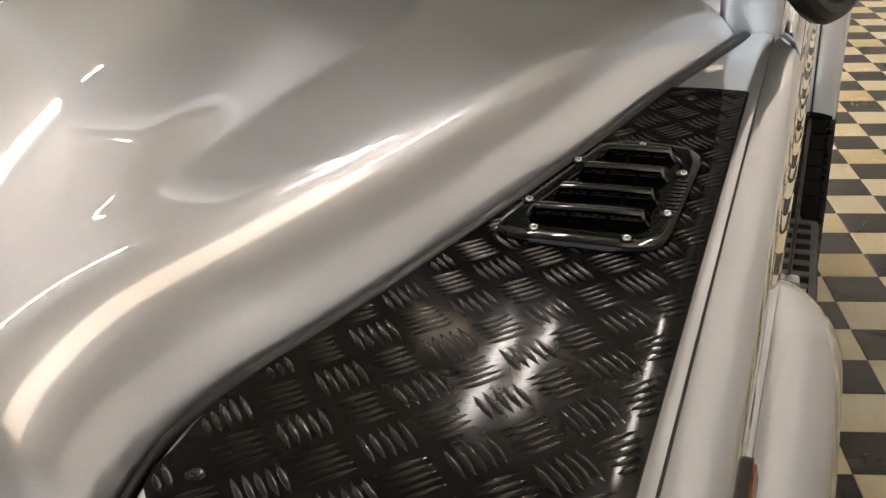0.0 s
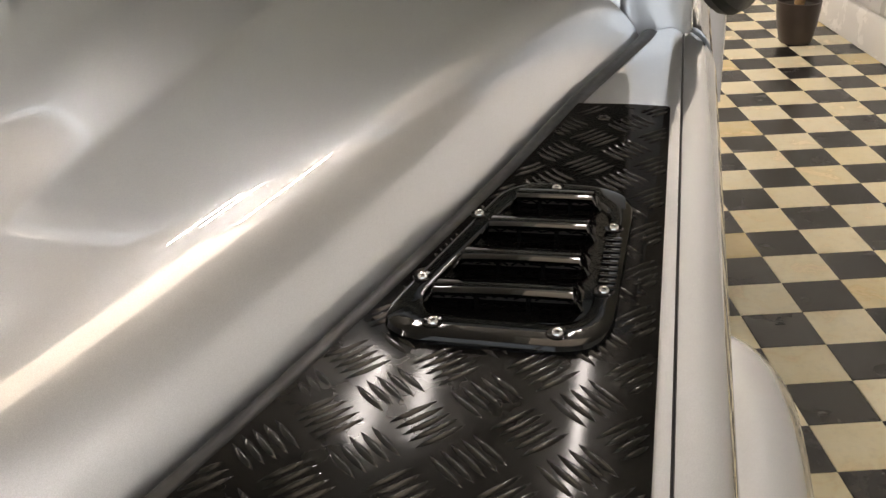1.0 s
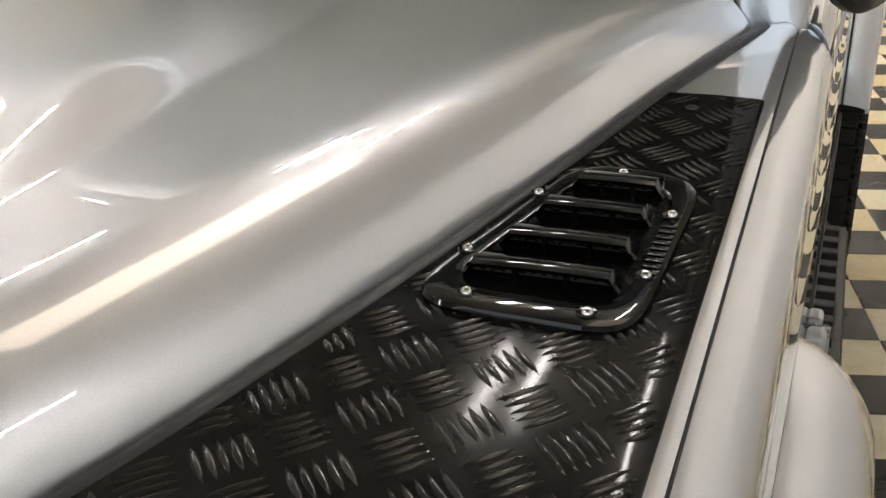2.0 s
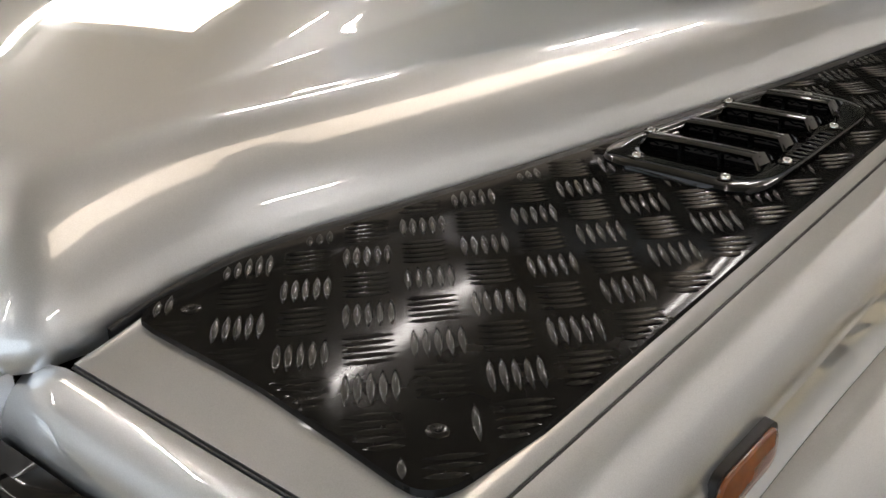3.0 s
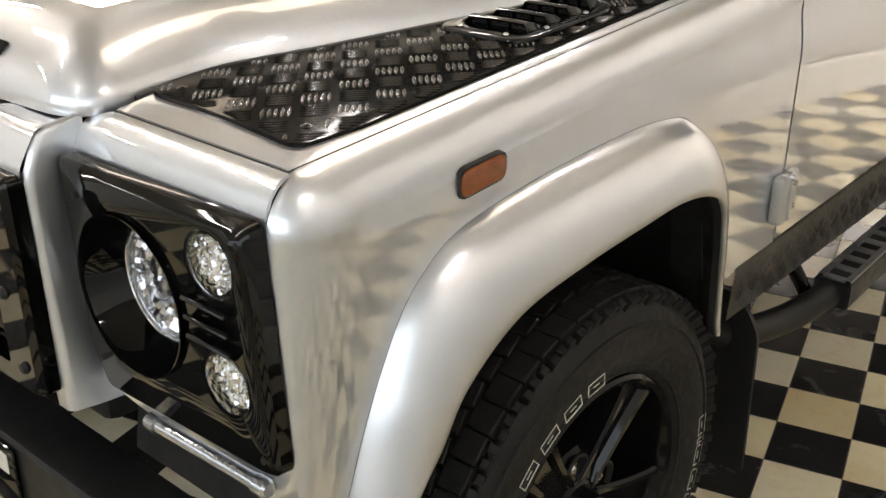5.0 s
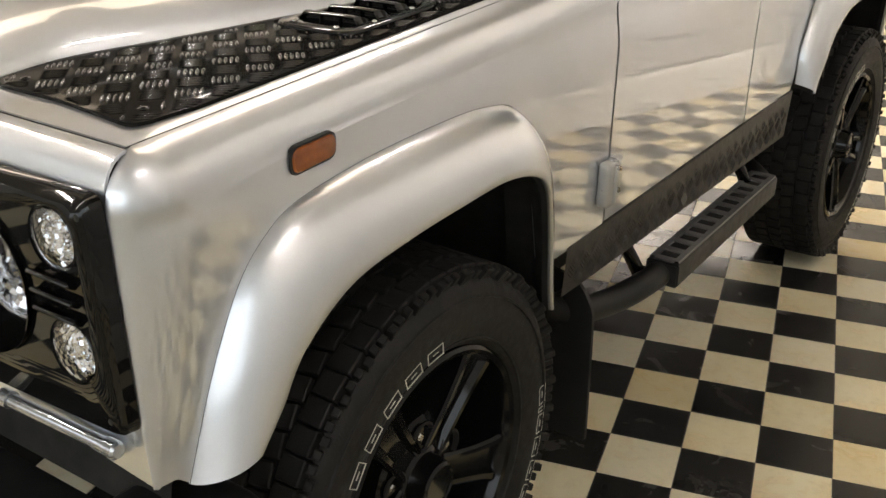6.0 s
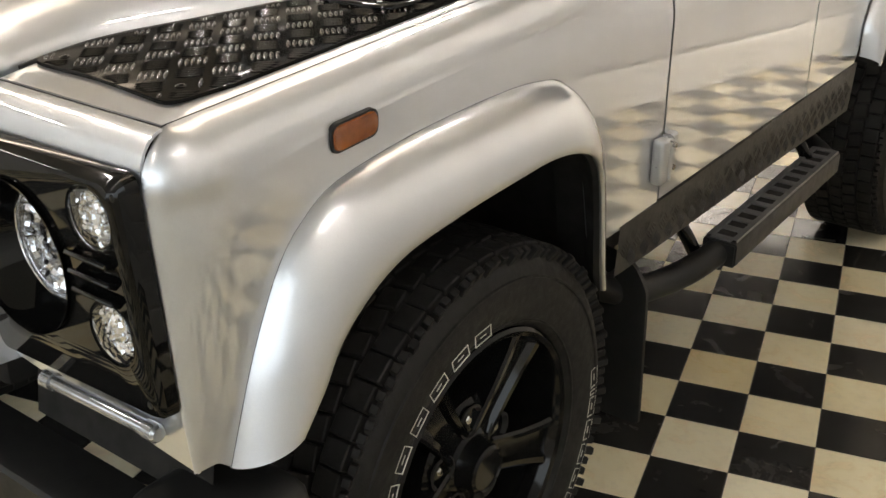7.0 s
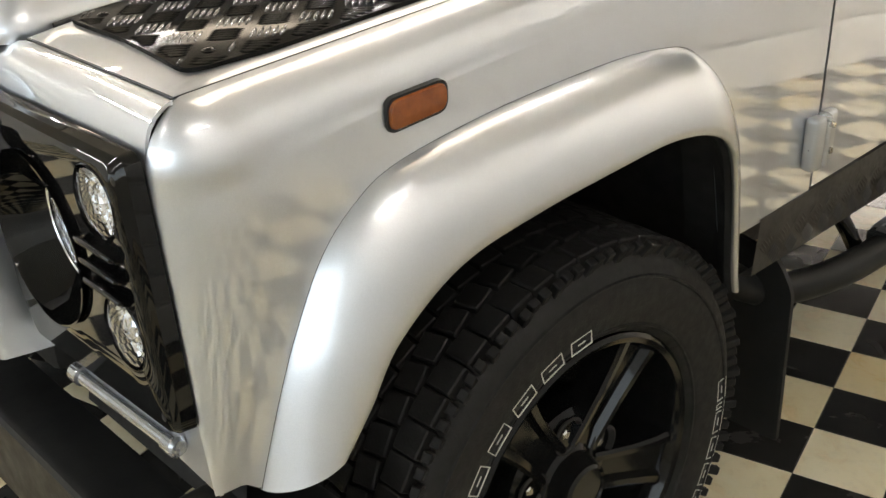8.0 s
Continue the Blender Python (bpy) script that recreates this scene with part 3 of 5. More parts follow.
def flare(name, outer, lip, side, dy, parent, xin=0.0):
    n = 90
    LY, LX = (-0.47, -0.30, -0.05, 0.19, 0.25, 0.29, 0.34), (0.883, 0.889, 0.897, 0.897, 0.882, 0.868, 0.853)
    oc = spline([(0, y, z) for y, z in outer], n)
    lc = spline([(0, y, z) for y, z in lip], n)
    rows, under = [], []
    for k in range(n):
        o, l = oc[k], lc[k]
        xo = S - lean(o.y, o.z) - xin
        if o.y < FRONT + CORNER:
            cs = 1 - (o.y - FRONT) / CORNER
            xs = interp(o.z, (0.69, 0.73, 0.827, 0.94, 1.043, 1.13), (0.827, 0.821, 0.806, 0.794, 0.787, 0.781))
            xo = xs + (S - lean(o.y, o.z) - xs) * math.sin(math.acos(min(1, max(0, cs))))
        xl = sum(interp(l.y + d, LY, LX) for d in (-0.03, -0.015, 0, 0.015, 0.03)) / 5 - xin
        row = []
        for j in range(13):
            s = j / 12
            a, b = s ** 1.4, math.sin(math.pi / 2 * s) ** 0.9
            row.append((side * (xo - 0.002 + (xl - xo) * b), o.y + (l.y - o.y) * a + dy, o.z + (l.z - o.z) * a))
        x, y, z = row[-1]
        cy, cz = -0.06 + dy, 0.45
        d = math.hypot(y - cy, z - cz)
        ny, nz = (y - cy) / d, (z - cz) / d
        for dx, s in ((0.002, 0.0025), (0.005, 0.0035), (0.009, 0.0035)):
            row.append((x - side * dx, y - ny * s, z - nz * s))
        rows.append(row)
        # the dark underside, from the lip back into the arch
        x, y, z = row[-1]
        under.append([(x + side * 0.0005, y + ny * 0.0005, z + nz * 0.0005)] + [(x - side * (0.012 + 0.09 * f), y + ny * 0.03 * min(1.0, 3 * f), z + nz * 0.03 * min(1.0, 3 * f)) for f in (0.0, 0.15, 0.4, 1.0)])
    body = part(name, grid_bm(rows), SILVER_FLARE, parent, "silver wheel arch flare", sharp=0.8)
    part("flare_underside", grid_bm(under), LINER, body, "dark plastic underside of the flare")
    # added hair-thin dark line that stands for the shade change at the skin
    part("flare_seal", pipe(bmesh.new(), [(row[0][0] + side * 0.0018, row[0][1], row[0][2]) for row in rows], 0.0005, 6), SEAL, body, "thin dark line along the flare edge")
    return body


for side in (1, -1):
    wt, skin, OUT, LIP, mir = wing(side)
    flare("front_flare", OUT, LIP, side, 0.0, car)


# ---- front of the wing: silver panel, black lamp panel, lamps ----
def circle(cx, cz, r, n=40):
    return [(cx + r * math.cos(2 * math.pi * k / n), cz + r * math.sin(2 * math.pi * k / n)) for k in range(n)]


def holed_plate(bm, outline, holes, y0, y1):
    """A plate with round holes: outline and holes in x and z, from y0 (front) to y1."""
    loops = []
    edges = []
    for pts in [outline] + holes:
        vs = [bm.verts.new((x, y0, z)) for x, z in pts]
        es = [bm.edges.new((vs[i], vs[(i + 1) % len(vs)])) for i in range(len(vs))]
        edges += es
        loops.append(vs)
    r = bmesh.ops.triangle_fill(bm, use_beauty=True, use_dissolve=False, edges=edges)
    faces = [f for f in r["geom"] if isinstance(f, bmesh.types.BMFace)]
    bad = [f for f in faces if any((f.calc_center_median().x - hx) ** 2 + (f.calc_center_median().z - hz) ** 2 < (hr * 0.985) ** 2 for hx, hz, hr in [hole_info(h) for h in holes])]
    bmesh.ops.delete(bm, geom=bad, context="FACES_ONLY")
    for vs in loops:
        back = [bm.verts.new((v.co.x, y1, v.co.z)) for v in vs]
        n = len(vs)
        for i in range(n):
            bm.faces.new((vs[i], vs[(i + 1) % n], back[(i + 1) % n], back[i]))
    return bm


def hole_info(pts):
    cx = sum(p[0] for p in pts) / len(pts)
    cz = sum(p[1] for p in pts) / len(pts)
    return cx, cz, math.hypot(pts[0][0] - cx, pts[0][1] - cz)


def rounded(pts, r, n=6):
    """Rounds the corners of an outline."""
    out = []
    k = len(pts)
    for i in range(k):
        p, a, b = Vector(pts[i]), Vector(pts[i - 1]), Vector(pts[(i + 1) % k])
        da, db = (a - p), (b - p)
        rr = min(r if not isinstance(r, (list, tuple)) else r[i], da.length * 0.45, db.length * 0.45)
        s, e = p + da.normalized() * rr, p + db.normalized() * rr
        for j in range(n + 1):
            t = j / n
            q = (1 - t) ** 2 * s + 2 * t * (1 - t) * p + t * t * e
            out.append((q.x, q.y))
    return out


def front_corner(side):
    # silver panel over, beside and below the lamps
    prof = [(-0.5405, 1.117), (-0.546, 1.1165), (-0.553, 1.113), (-0.561, 1.107), (-0.568, 1.098), (-0.573, 1.086), (-0.576, 1.07), (-0.577, 1.05)]
    prof += [(-0.577, z) for z in (0.98, 0.90, 0.84, 0.80, 0.76, 0.705)]
    rows = []
    for y, z in prof:
        xr = interp(z, (0.69, 0.73, 0.827, 0.94, 1.043, 1.13), (0.8255, 0.8195, 0.8045, 0.7925, 0.7862, 0.7855))
        rows.append([(side * (0.4475 + (xr - 0.4475) * k / 20), y + 0.012 * (1 - min(1, z / 1.1)) * (k / 20), z + (0.0 if z > 0.75 else 0.012 + 0.043 * (1 - k / 20)) - 0.008 * (1 - smooth(k / 2.5)) * smooth((z - 1.05) / 0.06)) for k in range(21)])
    bm = grid_bm(rows)
    gap = [f for f in bm.faces if 0.47 < abs(f.calc_center_median().x) < 0.775 and 0.81 < f.calc_center_median().z < 1.045]
    bmesh.ops.delete(bm, geom=gap, context="FACES")
    thicken(bm, 0.004)
    part("front_panel", bm, SILVER, car, "silver panel round the lamps", sharp=0.9)

    # black lamp panel with a wide chamfer
    out = rounded([(0.449, 1.072), (0.788, 1.079), (0.815, 0.795), (0.497, 0.782), (0.470, 0.835)], [0.008, 0.016, 0.018, 0.01, 0.01])
    holes = [circle(0.574, 0.934, 0.098), circle(0.724, 1.019, 0.040, 28), circle(0.737, 0.885, 0.040, 28)]
    cx, cz = 0.632, 0.93
    face = [(cx + (x - cx) * 0.972, cz + (z - cz) * 0.962) for x, z in out]
    bm = bmesh.new()
    holed_plate(bm, face, holes, -0.602, -0.580)
    a = [bm.verts.new((x, -0.602, z)) for x, z in face]
    b = [bm.verts.new((x, -0.596, z)) for x, z in [(cx + (x - cx) * 0.994, cz + (z - cz) * 0.99) for x, z in out]]
    c = [bm.verts.new((x, -0.580, z)) for x, z in out]
    n = len(a)
    for p, q in ((a, b), (b, c)):
        for i in range(n):
            bm.faces.new((p[i], p[(i + 1) % n], q[(i + 1) % n], q[i]))
    weld(bm, 1e-4)
    for v in bm.verts:
        v.co.x *= side
    panel = part("lamp_panel", bm, GLOSS, car, "gloss black moulded lamp surround", sharp=0.35)

    def turn_front(x, y, z):
        return Matrix.Translation((side * x, y, z)) @ Matrix.Rotation(math.pi / 2, 4, "X")

    # deep black ring round the headlamp
    bm = lathe(bmesh.new(), [(0.0985, 0.006), (0.0965, 0.006), (0.0955, 0.0), (0.0875, -0.020), (0.0795, -0.036), (0.0765, -0.044), (0.0755, -0.046), (0.0755, -0.066)], 56, turn_front(0.574, -0.602, 0.934))
    part("lamp_ring", bm, GLOSS, panel, "deep gloss black ring", sharp=0.7)
    head_at = turn_front(0.574, -0.555, 0.934)
    head = part("headlamp", lathe(bmesh.new(), [(0.0, -0.046), (0.03, -0.043), (0.052, -0.034), (0.067, -0.018), (0.0752, -0.004), (0.0752, 0.0)], 48, head_at), REFLECTOR, panel, "grey mirrored headlamp reflector with bright facets")
    # facets inside the headlamp
    rnd = random.Random(5)
    bm = bmesh.new()
    for ring, cnt, kept in ((0.014, 10, 0.2), (0.022, 16, 0.3), (0.030, 22, 0.35), (0.038, 28, 0.5), (0.046, 34, 0.6), (0.054, 40, 0.75), (0.062, 46, 0.8), (0.069, 52, 0.9)):
        for k in range(cnt):
            t = 2 * math.pi * (k + rnd.random() * 0.3) / cnt
            if rnd.random() > kept:
                continue
            m = head_at @ Matrix.Translation((ring * math.cos(t), ring * math.sin(t), -0.020 + 0.20 * ring)) @ Euler((rnd.uniform(-.6, .6), rnd.uniform(-.6, .6), t)).to_matrix().to_4x4()
            box(bm, -0.0037, 0.0037, -0.0041, 0.0041, -0.0022, 0.0022, m=m)
    part("reflector_facets", bm, CHROME, head, smooth=False)
    part("lamp_bezel", lathe(bmesh.new(), [(0.0758, -0.002), (0.0755, 0.0035), (0.0735, 0.0045), (0.0718, 0.002), (0.0715, -0.006)], 56, head_at), CHROME, head, "thin bright bezel")
    bm = lathe(bmesh.new(), [(0.0715, 0.0), (0.068, 0.005), (0.05, 0.010), (0.025, 0.013), (0.0, 0.014)], 48, head_at)
    thicken(bm, 0.0025)
    part("headlamp_lens", bm, LENS, head, "clear domed lens").visible_shadow = False
    # the two small round lamps
    for cx, cz in ((0.724, 1.019), (0.737, 0.885)):
        m = turn_front(cx, -0.598, cz)
        lamp = part("small_lamp", lathe(bmesh.new(), [(0.0405, 0.003), (0.0385, 0.005), (0.037, -0.002), (0.0365, -0.02), (0.0, -0.028)], 36, m), GLOSS, panel, "small round clear lamp in a black rim", sharp=0.7)
        bm = bmesh.new()
        for ix in range(-6, 7):
            for iz in range(-6, 7):
                x, z = ix * 0.0054, iz * 0.0056 + (ix % 2) * 0.0028
                if math.hypot(x, z) < 0.0345:
                    mm = m @ Matrix.Translation((x, z, -0.006 - 0.12 * math.hypot(x, z))) @ Euler((rnd.uniform(-.6, .6), rnd.uniform(-.6, .6), rnd.uniform(0, 3))).to_matrix().to_4x4()
                    box(bm, -0.0030, 0.0030, -0.0030, 0.0030, -0.0018, 0.0022, m=mm)
        part("lamp_facets", bm, CHROME, lamp, "bright faceted lamp optic", smooth=False)
        part("lamp_lens", thicken(lathe(bmesh.new(), [(0.037, 0.0), (0.035, 0.004), (0.02, 0.008), (0.0, 0.0095)], 32, m), 0.0015), LENS, lamp, "clear lens").visible_shadow = False
    for x, z in ((0.478, 1.030), (0.488, 0.868), (0.492, 0.822), (0.790, 0.812), (0.772, 1.055)):
        part("panel_screw", lathe(bmesh.new(), [(0.0, 0.003), (0.0025, 0.003), (0.0055, 0.0022), (0.0068, 0.0), (0.0068, -0.01)], 16, turn_front(x, -0.5995, z)), SATIN, panel, "small black screw")
    # three louvres between them
    for k in range(3):
        z = 0.972 - 0.022 * k
        bm = box(bmesh.new(), -0.036, 0.036, -0.008, 0.008, -0.003, 0.003, 0.002, m=Matrix.Translation((side * (0.7205 + 0.002 * k), -0.606, z)) @ Matrix.Rotation(-0.5, 4, "X"))
        part("louvre", bm, GLOSS, panel, "small black louvre blade")
    # clear lamp bar below
    bm = pipe(bmesh.new(), [(side * 0.578, -0.592, 0.760), (side * 0.760, -0.584, 0.757)], 0.0095, 18)
    drl = part("running_lamp", bm, LED_CLEAR, car, "clear tubular running lamp")
    for x, y, z in ((0.574, -0.592, 0.760), (0.764, -0.584, 0.757)):
        part("end_cap", lathe(bmesh.new(), [(0.0, 0.012), (0.009, 0.011), (0.0122, 0.007), (0.0122, -0.010), (0.0, -0.010)], 18, Matrix.Translation((side * x, y, z)) @ Matrix.Rotation(math.pi / 2 * (1 if x > 0.7 else -1) * side, 4, "Y")), LED_CLEAR, drl)


for side in (1, -1):
    front_corner(side)


# ---- radiator panel, grille, bumper ----
def centre_front():
    bm = bmesh.new()
    # the top: a gutter under the bonnet, a crest, then a slope down to the grille; the outer thirds stand higher
    def top_row(x):
        up = smooth((abs(x) - 0.285) / 0.045)
        yc, zc = -0.618 + 0.005 * up, 1.0945 + 0.0105 * up
        lift = 0.014 * up
        return [(x, -0.52, 1.086 + lift), (x, -0.556, 1.090 + lift), (x, -0.578, 1.090 + 0.95 * lift), (x, yc + 0.020, zc - 0.0035 * (1 - up)), (x, yc + 0.009, zc - 0.001), (x, yc + 0.003, zc - 0.0002),
                (x, yc - 0.003, zc - 0.0024), (x, yc - 0.008, zc - 0.0080), (x, -0.6395, 1.0675), (x, -0.6425, 1.060), (x, -0.643, 1.030)]
    xs = sorted({*np.linspace(-0.434, 0.434, 37).tolist(), *[k * v for k in (1, -1) for v in (0.282, 0.288, 0.294, 0.300, 0.3075, 0.315, 0.325, 0.333, 0.4380, 0.4418)]})
    grid_bm([top_row(x) for x in xs], bm)
    panel = part("radiator_panel", bm, SILVER, car, "silver radiator surround", sharp=0.9)
    for side in (1, -1):
        # the side: rounded front fold, then a flat face back to the wing
        rows = []
        for z, xf, xb in ((1.109, 0.4445, 0.4475), (1.104, 0.4455, 0.4475), (1.097, 0.4465, 0.4475), (1.080, 0.4480, 0.447), (1.060, 0.4495, 0.446), (1.040, 0.4495, 0.446), (0.97, 0.450, 0.444), (0.845, 0.462, 0.452), (0.79, 0.468, 0.470), (0.752, 0.473, 0.486)):
            yf = interp(z, (1.045, 1.066, 1.080, 1.097, 1.104, 1.109), (-0.640, -0.637, -0.629, -0.618, -0.608, -0.575))
            fold = [(xf - 0.030, yf - 0.0012), (xf - 0.013, yf - 0.0010), (xf - 0.008, yf - 0.0002), (xf - 0.004, yf + 0.0020), (xf - 0.001, yf + 0.0058), (xf, yf + 0.011), (xf * 0.5 + xb * 0.5, yf * 0.5 - 0.5625 * 0.5), (xb, -0.560)]
            rows.append([(side * x, y, z) for x, y in (fold if z <= 1.05 else [fold[2]] * 2 + fold[2:])])
        bm = weld(grid_bm(rows), 2e-4)
        bmesh.ops.recalc_face_normals(bm, faces=bm.faces)
        part("radiator_side", bm, SILVER, panel, "silver side of the radiator surround", sharp=0.9)
    out = rounded([(-0.442, 1.055), (0.442, 1.055), (0.456, 0.775), (-0.456, 0.775)], 0.012)
    inner = [(x * 0.86, 0.918 + (z - 0.918) * 0.80) for x, z in out]
    bm = bmesh.new()
    a = [bm.verts.new((x, -0.668, z)) for x, z in inner]
    b = [bm.verts.new((x * 0.985, -0.668, 0.918 + (z - 0.918) * 0.97)) for x, z in out]
    c = [bm.verts.new((x, -0.660, z)) for x, z in out]
    d = [bm.verts.new((x, -0.640, z)) for x, z in out]
    e = [bm.verts.new((x, -0.640, z)) for x, z in inner]
    n = len(a)
    for p, q in ((a, b), (b, c), (c, d), (e, a)):
        for i in range(n):
            bm.faces.new((p[i], p[(i + 1) % n], q[(i + 1) % n], q[i]))
    grille = part("grille", bm, GLOSS, car, "gloss black front grille", sharp=0.4)
    part("grille_backing", box(bmesh.new(), -0.40, 0.40, -0.625, -0.615, 0.79, 1.04), LINER, grille)
    for z in (0.995, 0.945, 0.895, 0.845):
        part("grille_bar", box(bmesh.new(), -0.385, 0.385, -0.657, -0.633, z - 0.012, z + 0.012, 0.005, m=None), GLOSS, grille)
    for x in (0.30, 0.395):
        part("grille_post", box(bmesh.new(), x - 0.004, x + 0.004, -0.660, -0.630, 0.80, 1.035, 0.002), GLOSS, grille)
    for x in (0.405, 0.425):
        for z in (1.0, 0.905, 0.81):
            if (x > 0.41) == (z < 0.85):
                part("grille_screw", lathe(bmesh.new(), [(0.0, 0.006), (0.006, 0.005), (0.009, 0.0), (0.009, -0.004)], 14, Matrix.Translation((x, -0.668, z)) @ Matrix.Rotation(math.pi / 2, 4, "X")), SATIN, grille)
    m = Matrix.Translation((0.276, -0.663, 0.863)) @ Matrix.Rotation(math.pi / 2, 4, "X") @ Matrix.Diagonal((1.5, 1.0, 1, 1))
    badge = part("oval_badge", lathe(bmesh.new(), [(0.0, 0.004), (0.024, 0.004), (0.0265, 0.007), (0.030, 0.006), (0.031, -0.004)], 40, m), GLOSS, grille, "black oval badge with a raised rim", sharp=0.5)
    for dz, w in ((0.008, 0.017), (-0.001, 0.021), (-0.010, 0.015)):
        part("badge_bar", box(bmesh.new(), 0.276 - w, 0.276 + w, -0.6685, -0.666, 0.863 + dz - 0.0028, 0.863 + dz + 0.0028, 0.0008), STEEL, badge)
    # bumper
    bm = bmesh.new()
    prof = [(-0.532, 0.600), (-0.612, 0.604), (-0.622, 0.601), (-0.626, 0.594), (-0.626, 0.47), (-0.615, 0.46), (-0.532, 0.46)]
    xs = (-0.84, -0.83, 0.83, 0.84)
    grid_bm([[(x, y, z) for y, z in prof] for x in xs], bm, closed=True)
    for x in (-0.84, 0.84):
        bm.faces.new([v for v in bm.verts if abs(v.co.x - x) < 1e-6])
    bumper = part("front_bumper", bm, SATIN, car, "black steel front bumper", sharp=0.5)
    for x in (-0.80, 0.80):
        part("bumper_end", box(bmesh.new(), x - 0.10, x + 0.075, -0.61, -0.43, 0.48, 0.655, 0.035, 4), SATIN, bumper, "rounded black bumper end")
    part("number_plate", box(bmesh.new(), -0.26, 0.262, -0.634, -0.628, 0.478, 0.592, 0.003), GLOSS, bumper, "glossy black show plate with unreadable white lettering")
    plate = bumper.children[-1]
    for x0, x1, lo in ((0.035, 0.075, 0.545), (0.082, 0.088, 0.545), (0.096, 0.13, 0.545), (0.136, 0.172, 0.545), (0.178, 0.184, 0.545), (0.19, 0.215, 0.545), (0.219, 0.245, 0.545)):
        part("letter_bar", box(bmesh.new(), x0, x1, -0.6355, -0.633, lo, 0.578, 0.0006), LETTER_WHITE, plate)


centre_front()


# ---- chequer plate and vent on the wing ----
def tread_lozenge(bm, m, L=0.0178, W=0.0027, H=0.0016):
    pts = []
    for k in range(9):
        t = -1 + 2 * k / 8
        w = W * (1 - t * t)
        pts.append((t * L, w, H * (1 - t ** 4)))
    top = [bm.verts.new(m @ Vector((x, 0, h))) for x, w, h in pts]
    l = [bm.verts.new(m @ Vector((x, w, 0))) for x, w, h in pts[1:-1]]
    r = [bm.verts.new(m @ Vector((x, -w, 0))) for x, w, h in pts[1:-1]]
    for row, flip in ((l, False), (r, True)):
        seq = [top[0]] + row + [top[-1]]
        for i in range(8):
            q = [seq[i], seq[i + 1], top[i + 1], top[i]]
            q = [v for j, v in enumerate(q) if v not in q[:j]]
            if len(q) > 2:
                bm.faces.new(q[::-1] if flip else q)


def inside(x, y, poly):
    c = False
    for i in range(len(poly)):
        (x1, y1), (x2, y2) = poly[i - 1], poly[i]
        if (y1 > y) != (y2 > y) and x < (x2 - x1) * (y - y1) / (y2 - y1) + x1:
            c = not c
    return c


RIVETS = ((0.725, -0.462), (0.50, -0.455), (0.70, 0.285))


def chequer(side):
    left = [(x_gap(y) + 0.0125, y) for y in np.linspace(0.325, -0.40, 22)]
    corner = [(0.4715, -0.43), (0.4695, -0.456), (0.4735, -0.474), (0.484, -0.4855)]
    right = rounded([(0.60, -0.489), (0.761, -0.508), (0.767, -0.44)], [0.0, 0.028, 0.0])
    poly = left + corner + [p for p in right if p[0] > 0.6] + [(x_seam(y) - 0.011, y) for y in np.linspace(-0.42, 0.314, 8)]
    # the sheet in rows from edge to edge, so that it follows the crown
    def span(y):
        xs = []
        for i in range(len(poly)):
            (x1, y1), (x2, y2) = poly[i - 1], poly[i]
            if (y1 > y) != (y2 > y):
                xs.append(x1 + (x2 - x1) * (y - y1) / (y2 - y1))
        return min(xs), max(xs)
    lo, hi = min(y for x, y in poly), max(y for x, y in poly)
    rows = []
    for y in [lo + 0.0003 + 0.05 * (k / 24) ** 1.6 for k in range(24)] + list(np.linspace(lo + 0.052, hi - 0.0115, 50)) + [hi - 0.006, hi - 0.0003]:
        xa, xb = span(y)
        row = [(xa + (xb - xa) * k / 20, y) for k in range(21)]
        rows.append([(side * x, y, wing_z(x, y) + 0.0045) for x, y in row])
    bm = grid_bm(rows)
    bmesh.ops.recalc_face_normals(bm, faces=bm.faces)
    r = bmesh.ops.extrude_edge_only(bm, edges=[e for e in bm.edges if len(e.link_faces) == 1])
    for v in [g for g in r["geom"] if isinstance(g, bmesh.types.BMVert)]:
        v.co.z -= 0.0065
    plate = part("tread_plate", bm, PLATE_BLACK, car, "black painted five-bar tread plate", sharp=0.5)
    bm = bmesh.new()
    cell = 0.0425
    slope = Matrix.Rotation(math.atan(0.0621), 4, "X")
    for i in range(-20, 40):
        for j in range(-30, 30):
            u, v = (i + 0.5) * cell, (j + 0.5) * cell
            cx = 0.5461 + (u - v) * 0.7071
            cy = -0.4539 + (u + v - cell) * 0.7071
            kind = (i + j) % 2
            ang = math.radians(45 if kind else -45)
            for k in range(-2, 3):
                d = k * 0.0074
                x, y = cx - d * math.sin(ang), cy + d * math.cos(ang)
                if not inside(x, y, poly) or any(math.hypot(x - rx, y - ry) < 0.018 for rx, ry in RIVETS):
                    continue
                reach = []
                for s in (-1, 1):
                    r = 0.0
                    while r < 0.0178 and inside(x + s * (r + 0.004) * math.cos(ang), y + s * (r + 0.004) * math.sin(ang), poly):
                        r += 0.0014
                    reach.append(s * min(r, 0.0178))
                half = (reach[1] - reach[0]) / 2
                if half > 0.005:
                    mid = (reach[0] + reach[1]) / 2
                    x, y = x + mid * math.cos(ang), y + mid * math.sin(ang)
                    m = Matrix.Translation((side * x, y, wing_z(x, y) + 0.0045)) @ slope @ Matrix.Rotation(ang * side, 4, "Z")
                    tread_lozenge(bm, m, half)
    part("tread_relief", bm, TREAD_BAR, plate, "raised tread bars", sharp=1.2)
    for x, y in RIVETS:
        part("plate_rivet", lathe(bmesh.new(), [(0.0, 0.0022), (0.002, 0.0024), (0.003, 0.0014), (0.005, 0.0016), (0.006, 0.0006), (0.0075, 0.0)], 8, Matrix.Translation((side * x, y, wing_z(x, y) + 0.0045)), ), TREAD_BAR, plate)


